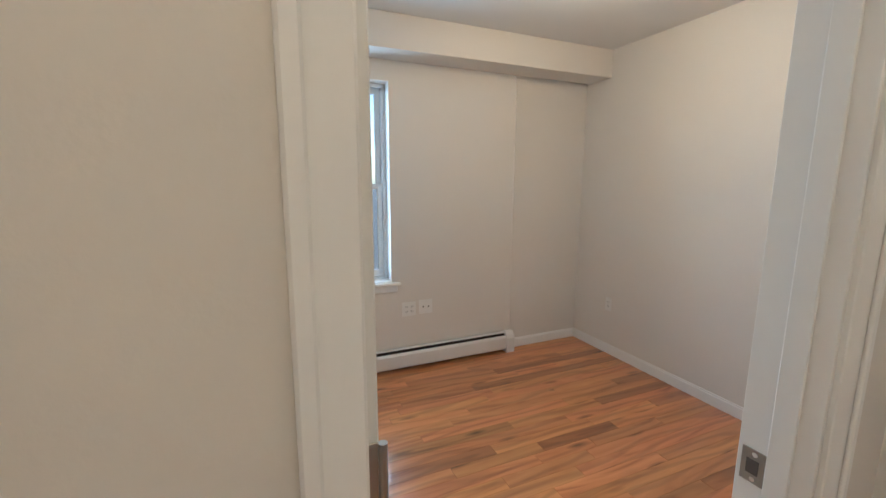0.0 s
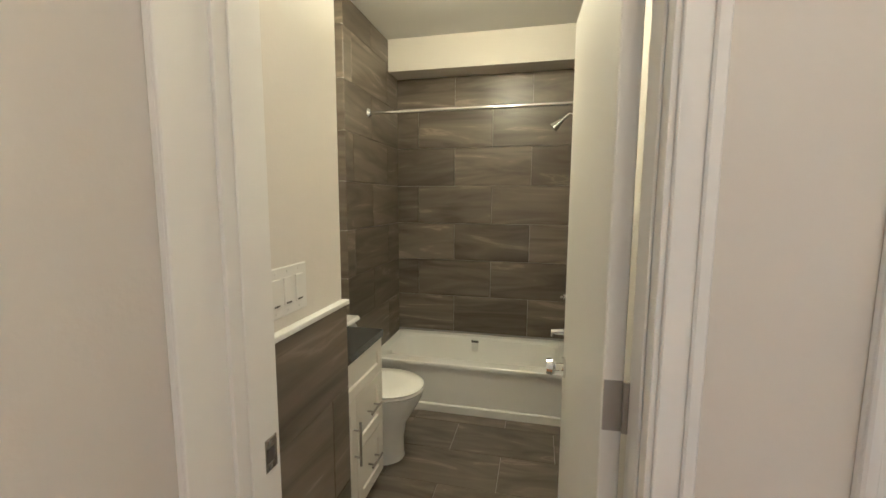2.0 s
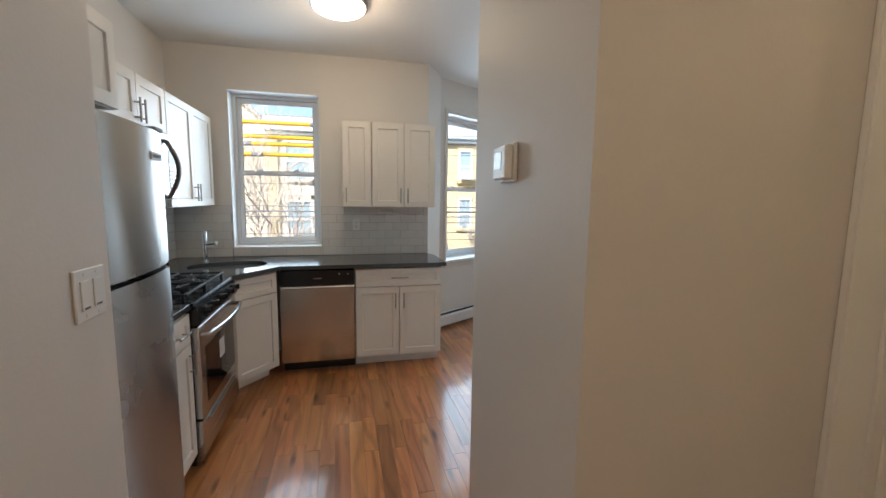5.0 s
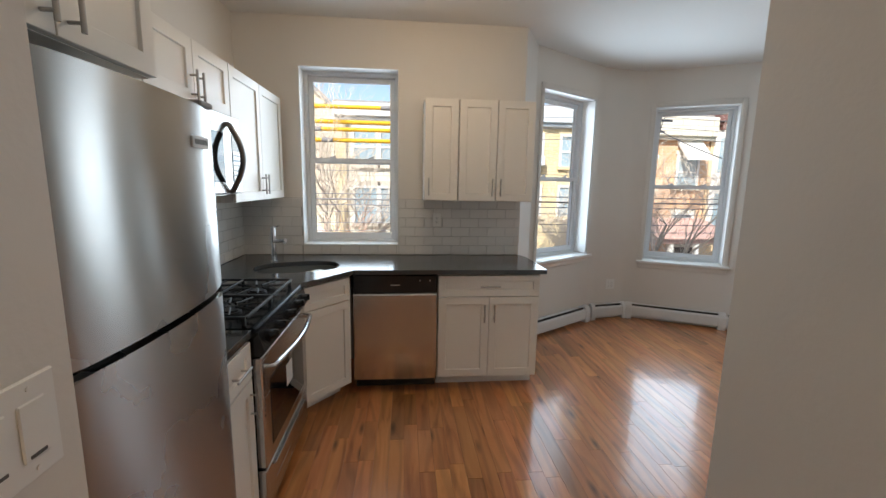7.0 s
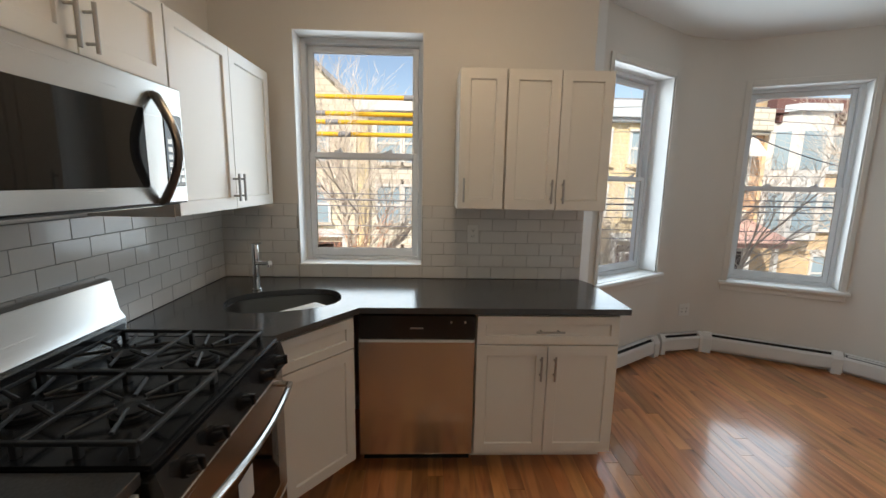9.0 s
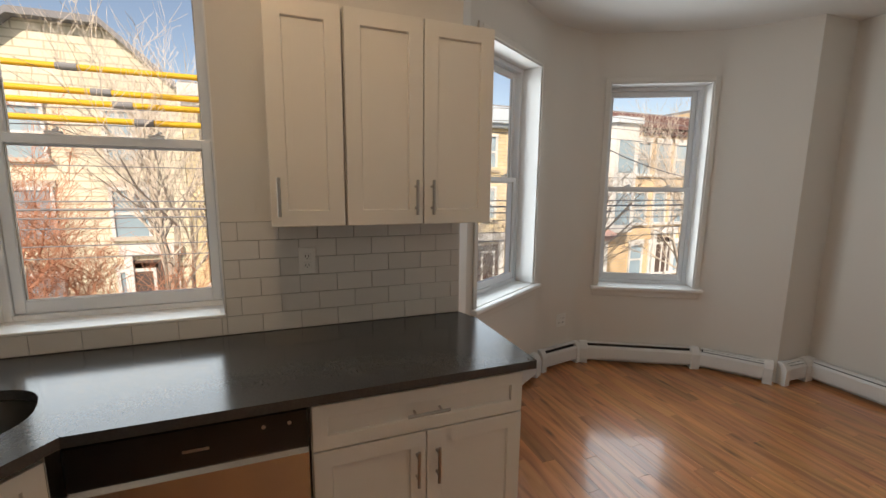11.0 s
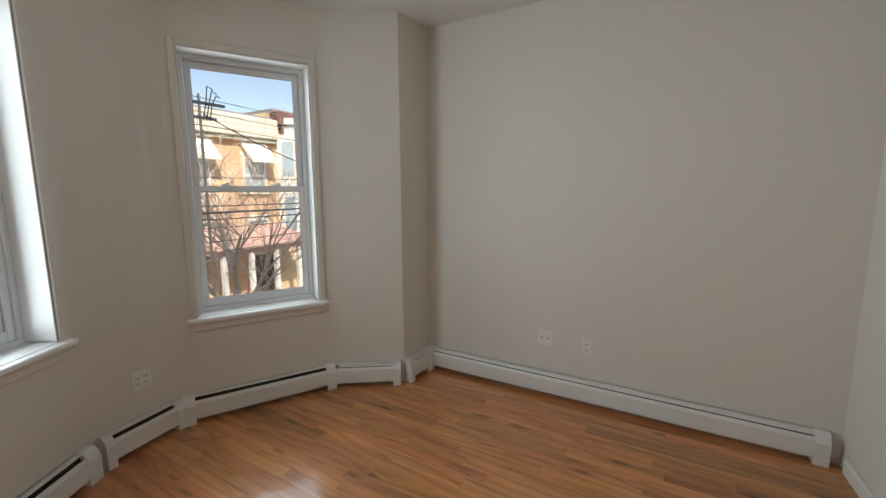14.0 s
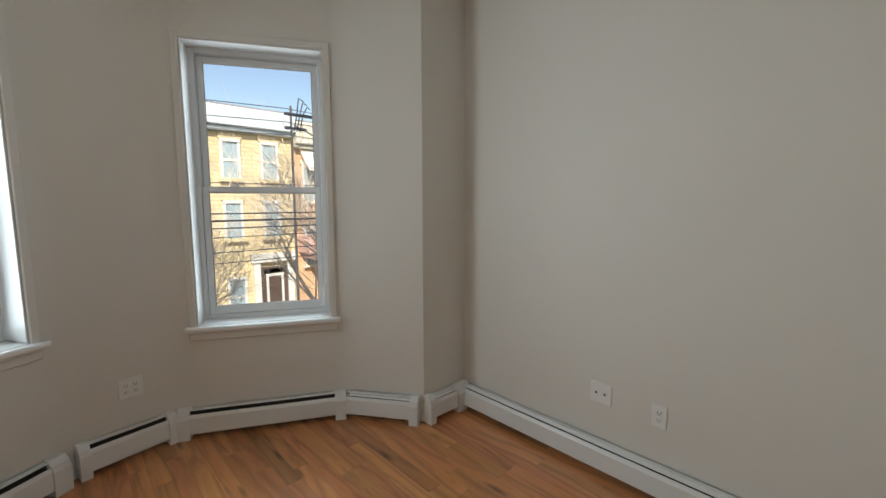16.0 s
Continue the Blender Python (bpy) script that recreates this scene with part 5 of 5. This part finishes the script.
BARK = mat("bark", (0.52, 0.46, 0.39), 0.95, scale=9, vary=0.35, bump=0.5, bscale=30)
TWIG = mat("pale_twig", (0.66, 0.58, 0.49), 0.9, vary=0.25)
REDTWIG = mat("russet_twig", (0.55, 0.26, 0.16), 0.9, vary=0.4)
CABLE = mat("cable_black", (0.22, 0.22, 0.23), 0.6)
SLEEVE = mat("yellow_sleeve", (0.75, 0.44, 0.02), 0.45, vary=0.05)
GZ = -3.35
single("ground", boxes((-400, 200, -300, 300, GZ - 0.4, GZ - 0.151)), ASPH, "grey asphalt ground", "ground", "structure")
single("pavement", boxes((-18.0, -15.4, -60, 70, GZ - 0.15, GZ)), PAVE, "concrete pavement along the houses", "pavement", "structure")
single("pavement", boxes((-9.2, -6.3, -60, 70, GZ - 0.15, GZ)), PAVE, "concrete pavement below the bay", "pavement", "structure")
FX = -18.0


def house(y0, y1, top, wallmat, label, rows, cols, cornice, roof=None, wh=1.40, ww=0.85, lintel=STONE, bay=False, porch=False, gable=0.0):
    h = thing("house", label, "house", pose(FX, y0, GZ), group="houses across the street")
    w, t = y1 - y0, top - GZ
    part("wall", boxes((-8, 0, 0.02, w - 0.02, 0, t)), wallmat, h)
    if gable:
        bm = bmesh.new()
        loft(bm, [[(x, 0.0, t), (x, w, t), (x, w * 0.68, t + gable), (x, w * 0.32, t + gable)] for x in (-8, 0.0)])
        part("gable", bm, wallmat, h)
        br = bmesh.new()
        for a, b in (((-0.0, t), (w * 0.32, t + gable)), ((w * 0.32, t + gable), (w * 0.68, t + gable)), ((w * 0.68, t + gable), (w + 0.0, t))):
            loft(br, [[(x, a[0], a[1]), (x, b[0], b[1]), (x, b[0], b[1] + 0.18), (x, a[0], a[1] + 0.18)] for x in (-8.1, 0.35)])
        part("roof", br, ROOF, h)
    else:
        part("cornice", boxes((-0.1, 0.42, 0, w, t - cornice[0], t), (-0.1, 0.28, 0, w, t - cornice[0] - 0.14, t - cornice[0]), bevel=0.03), cornice[1], h)
        for k in range(int(w / 0.55) if cornice[1] is DARKROOF else 0):
            part("bracket", boxes((0.0, 0.33, 0.25 + k * 0.55, 0.37 + k * 0.55, t - cornice[0] - 0.32, t - cornice[0] - 0.005), bevel=0.02), cornice[1], h)
        part("roof", boxes((-8, 0.1, 0.02, w - 0.02, t, t + 0.12)), ROOF, h)
    for z in rows:
        for c in cols:
            y = c * w
            if bay and abs(c - bay) < 0.22:
                continue
            z0 = z - GZ
            wd = part("window", boxes((0.0, 0.07, y - ww / 2 - 0.09, y - ww / 2, z0, z0 + wh), (0.0, 0.07, y + ww / 2, y + ww / 2 + 0.09, z0, z0 + wh), (0.0, 0.09, y - ww / 2 - 0.09, y + ww / 2 + 0.09, z0 + wh, z0 + wh + 0.10), (0.0, 0.05, y - ww / 2, y + ww / 2, z0 + wh / 2 - 0.04, z0 + wh / 2 + 0.04)), WHITEH, h)
            part("pane", boxes((0.004, 0.02, y - ww / 2, y + ww / 2, z0, z0 + wh)), HPANE, wd)
            part("sill", boxes((0.0, 0.16, y - ww / 2 - 0.15, y + ww / 2 + 0.15, z0 - 0.12, z0)), lintel, wd)
            part("lintel", boxes((0.0, 0.06, y - ww / 2 - 0.15, y + ww / 2 + 0.15, z0 + wh + 0.10, z0 + wh + 0.27)), lintel, wd)
    if bay:
        y = bay * w
        bm = prism(bmesh.new(), [(0, y - 1.15), (0.75, y - 0.62), (0.75, y + 0.62), (0, y + 1.15)], 2.9, t - 0.5)
        bb = part("bay", bm, WHITEH, h)
        part("bay_roof", prism(bmesh.new(), [(0, y - 1.3), (0.92, y - 0.7), (0.92, y + 0.7), (0, y + 1.3)], t - 0.5, t - 0.25), CORN, bb)
        for z in rows[:2]:
            z0 = z - GZ
            part("bay_window", boxes((0.752, 0.77, y - 0.42, y + 0.42, z0, z0 + wh)), HPANE, bb)
            bm = bmesh.new()
            for s in (-1, 1):
                loft(bm, [[(0.20, y + s * 1.03, q), (0.58, y + s * 0.76, q), (0.59, y + s * 0.775, q), (0.21, y + s * 1.045, q)] for q in (z0, z0 + wh)])
            part("bay_window", bm, HPANE, bb)
    if porch:
        pc = part("porch", boxes((0, 2.0, 0.2, w - 0.2, 2.75, 2.95)), porch, h)
        bm = bmesh.new()
        loft(bm, [[(0, y, 3.6), (2.2, y, 2.98), (2.2, y, 2.94), (0, y, 2.94)] for y in (0.1, w - 0.1)])
        part("porch_roof", bm, porch, pc)
        for k in range(4):
            part("post", boxes((1.8, 1.95, 0.4 + k * (w - 1.0) / 3, 0.55 + k * (w - 1.0) / 3, 0, 2.75)), WHITEH, pc)
    y = 0.80 * w
    dr_ = part("door", boxes((0.0, 0.06, y - 0.5, y + 0.5, 0.3, 2.5)), mat("house_door", (0.10, 0.07, 0.06), 0.5), h)
    part("door_frame", boxes((0.0, 0.14, y - 0.72, y - 0.5, 0.0, 2.7), (0.0, 0.14, y + 0.5, y + 0.72, 0.0, 2.7), (0.0, 0.2, y - 0.8, y + 0.8, 2.7, 3.0)), WHITEH, dr_)
    return h


R3 = (2.2, -0.1, -2.6)
house(-40, -27, 5.5, ORANGE, "orange brick row house with a grey roof", R3, (0.15, 0.38, 0.62, 0.85), (0.5, WHITEH))
house(-27, -15, 5.0, SIDING, "pale sided row house with white windows", R3, (0.18, 0.5, 0.82), (0.5, WHITEH))
house(-15, -8.4, 4.6, SIDING, "pale sided house with a gabled roof", R3, (0.25, 0.72), (0.4, WHITEH), gable=2.4)
house(-8.4, -2.9, 4.3, SIDINGY, "cream sided house with a gabled roof", R3, (0.30, 0.72), (0.4, WHITEH), gable=1.6)
corner_house = house(-2.9, 0.8, 4.5, SIDING, "pale sided row house with a yellow brick pier", R3, (0.32, 0.60, 0.86), (0.5, WHITEH))
part("pier", boxes((0.0, 0.14, 0.03, 0.45, 0, 7.2), bevel=0.01), YELLOW, corner_house, "yellow brick corner pier")
house(0.8, 4.2, 5.0, ORANGE, "orange brick row house with a dark cornice", R3, (0.25, 0.72), (0.6, DARKROOF), lintel=WHITEH)
yellow_house = house(4.2, 8.6, 4.6, YELLOW, "yellow brick row house with a pale blue cornice", (2.3, 0.25, -2.4), (0.216, 0.511, 0.805), (0.62, CORN), wh=1.2, ww=0.46, lintel=YELLOW)
ac = part("air_conditioner", boxes((0.0, 0.42, 0.68, 1.22, 5.66, 6.02), bevel=0.02), WHITEH, yellow_house, "white window air conditioner")
part("grille", boxes(*[(0.421, 0.428, 0.72, 1.18, 5.70 + k * 0.045, 5.725 + k * 0.045) for k in range(6)]), CORN, ac)
low_house = house(8.6, 12.7, 4.4, ORANGE, "low orange brick house with an awning porch", (1.55, -0.9), (0.205, 0.77), (0.78, SIDING), wh=1.25, lintel=SIDING, porch=mat("pink_awning", (0.56, 0.36, 0.31), 0.7, vary=0.15))
for c in (0.205, 0.77):
    bm = bmesh.new()
    y = c * 4.1
    loft(bm, [[(0.02, q, 6.85), (0.75, q, 6.12), (0.75, q, 6.0), (0.02, q, 6.72)] for q in (y - 0.55, y + 0.55)])
    part("awning", bm, WHITEH, low_house, "pale sloping window awning")
house(12.7, 18.6, 4.8, OCHRE, "ochre brick row house with a bay and red cornice", R3, (0.515, 0.725, 0.92), (0.55, DARKROOF), bay=0.225, lintel=WHITEH, ww=0.7)
house(18.6, 24.0, 5.2, OCHRE, "ochre brick row house with a dark red cornice", R3, (0.14, 0.38, 0.62, 0.86), (0.9, DARKROOF), lintel=WHITEH)
house(24.0, 33.0, 4.9, ORANGE, "orange brick row house with a grey roof", R3, (0.14, 0.38, 0.62, 0.86), (0.6, WHITEH))
house(33.0, 46.0, 5.0, YELLOW, "yellow brick row house far along the street", R3, (0.12, 0.31, 0.5, 0.69, 0.88), (0.6, CORN))


def twist(rnd, d, a):
    v = Vector((rnd.uniform(-1, 1), rnd.uniform(-1, 1), rnd.uniform(-0.45, 0.9)))
    return (d + v * a).normalized()


def stick(verts, faces, a, b, ra, rb, k):
    d = (b - a).normalized()
    u = d.orthogonal().normalized()
    v = d.cross(u)
    i0 = len(verts)
    for c, r in ((a, ra), (b, rb)):
        for i in range(k):
            t = i * math.tau / k
            verts.append(tuple(c + (u * math.cos(t) + v * math.sin(t)) * r))
    for i in range(k):
        faces.append((i0 + i, i0 + (i + 1) % k, i0 + k + (i + 1) % k, i0 + k + i))


def tree(at, height, seed, label, twigmat, spread=0.55, limbs=6):
    rnd = random.Random(seed)
    t = thing("tree", label, "tree", pose(*at), group="bare street trees")
    big, small = ([], []), ([], [])

    def grow(p, d, length, r, depth):
        steps = 3
        for k in range(steps):
            q = p + d * (length / steps)
            r2 = r * (0.86 if k < steps - 1 else 0.75)
            tgt = big if r > 0.022 else small
            stick(*tgt, p, q, r, r2, 7 if r > 0.05 else 4 if r > 0.012 else 3)
            p, r = q, r2
            d = twist(rnd, d, 0.16)
            if depth < 5 and (k > 0 or depth > 0):
                for _ in range(2 if depth < 3 else rnd.choice((1, 1, 2))):
                    grow(p, twist(rnd, d, spread + 0.25), length * rnd.uniform(0.55, 0.80), max(0.0035, r * rnd.uniform(0.45, 0.66)), depth + 1)

    grow(Vector((0, 0, 0)), Vector((0, 0, 1)), height * 0.42, height * 0.022, 0)
    for nm, (vs, fs), mt in (("trunk", big, BARK), ("crown", small, twigmat)):
        me = bpy.data.meshes.new(nm)
        me.from_pydata(vs, [], fs)
        me.materials.append(mt)
        ob = new(nm, me)
        ob.parent = t
    return t


tree((-10.6, -1.9, GZ), 8.0, 3, "bare street tree with pale twigs", TWIG)
tree((-10.2, -4.2, GZ), 6.0, 5, "low bare shrub tree with russet twigs", REDTWIG, 0.75)
tree((-10.2, -2.9, GZ), 4.8, 9, "low bare shrub tree with russet twigs", REDTWIG, 0.8)
tree((-11.2, 3.4, GZ), 5.2, 21, "bare street tree with pale twigs", TWIG, 0.7)
tree((-11.6, 6.6, GZ), 6.6, 14, "bare street tree with pale spreading twigs", TWIG, 0.7)
tree((-12.0, 11.5, GZ), 6.8, 17, "bare street tree with pale twigs", TWIG)

# overhead cables
CX = -9.0


def cable(y0, y1, z, x, r, sag, material, label, name="overhead_cable"):
    c = bpy.data.curves.new(name, "CURVE")
    c.dimensions, c.bevel_depth, c.bevel_resolution = "3D", r, 2
    s = c.splines.new("POLY")
    k = 24
    s.points.add(k)
    for i in range(k + 1):
        u = i / k
        s.points[i].co = (x, y0 + (y1 - y0) * u, z - sag * 4 * u * (1 - u), 1)
    ob = new(name, c)
    me = bpy.data.meshes.new_from_object(ob)
    bpy.data.objects.remove(ob)
    me.materials.clear()
    me.materials.append(material)
    ob = new(name, me)
    return tagged(ob, label, "cable", "overhead cables along the street")


for z, x, r in ((1.30, CX, 0.009), (1.20, CX - 0.05, 0.014), (1.10, CX, 0.009), (0.98, CX + 0.06, 0.006), (0.78, CX + 0.1, 0.007), (0.62, CX, 0.006), (1.72, CX, 0.005)):
    cable(-32, 40, z + 0.25, x, r, 0.25, CABLE, "black overhead cable along the street")
for z, x in ((2.95, CX - 0.5), (2.74, CX - 0.5), (2.52, CX - 0.4)):
    cable(4.8, 40, z, x, 0.006, 0.3, CABLE, "thin black overhead wire from the pole")
    cable(-32, 4.8, z, x, 0.006, 0.45, CABLE, "thin black overhead wire from the pole")
cable(4.9, 14.0, 2.7, CX - 0.45, 0.010, 1.0, CABLE, "slack black cable hanging from the pole")
for i, (z, ya, yb) in enumerate(((2.84, -7.5, -0.15), (2.58, -7.2, -0.2), (2.45, -7.0, -0.1), (2.26, -6.8, -0.25))):
    sl = thing("cable_sleeve", "yellow protective sleeve on an overhead wire", "cable", group="yellow sleeves on the wires")
    y = ya
    n = 0
    while y < yb - 0.1:
        e = min(y + 1.75, yb)
        bm = bmesh.new()
        rod(bm, (CX, y, z), (CX, e - 0.02, z), 0.036, seg=10)
        part("sleeve", bm, SLEEVE, sl)
        if e < yb:
            bm = bmesh.new()
            rod(bm, (CX, e - 0.10, z), (CX, e + 0.10, z), 0.042, seg=10)
            part("joint", bm, ROOF, sl)
        y = e
pole = thing("utility_pole", "slim utility pole with a crossarm and curled wires", "pole", pose(-9.5, 4.88, GZ))
bm = bmesh.new()
rod(bm, (0, 0, 0), (0, 0, 6.35), 0.030, 0.018, seg=10)
part("post", bm, BARK, pole)
part("crossarm", boxes((-0.03, 0.03, -0.10, 0.40, 6.20, 6.24), (-0.03, 0.03, -0.10, 0.25, 5.98, 6.02)), ROOF, pole)
for k in range(3):
    bm = bmesh.new()
    tube(bm, [(0.03, 0.03 + 0.05 * k, 5.95), (0.05, 0.08 + 0.05 * k, 6.22), (0.04, 0.12 + 0.07 * k, 6.48 - 0.06 * k), (0.03, 0.22 + 0.05 * k, 6.44 - 0.05 * k)], 0.010, seg=6)
    part("curled_wire", bm, CABLE, pole)
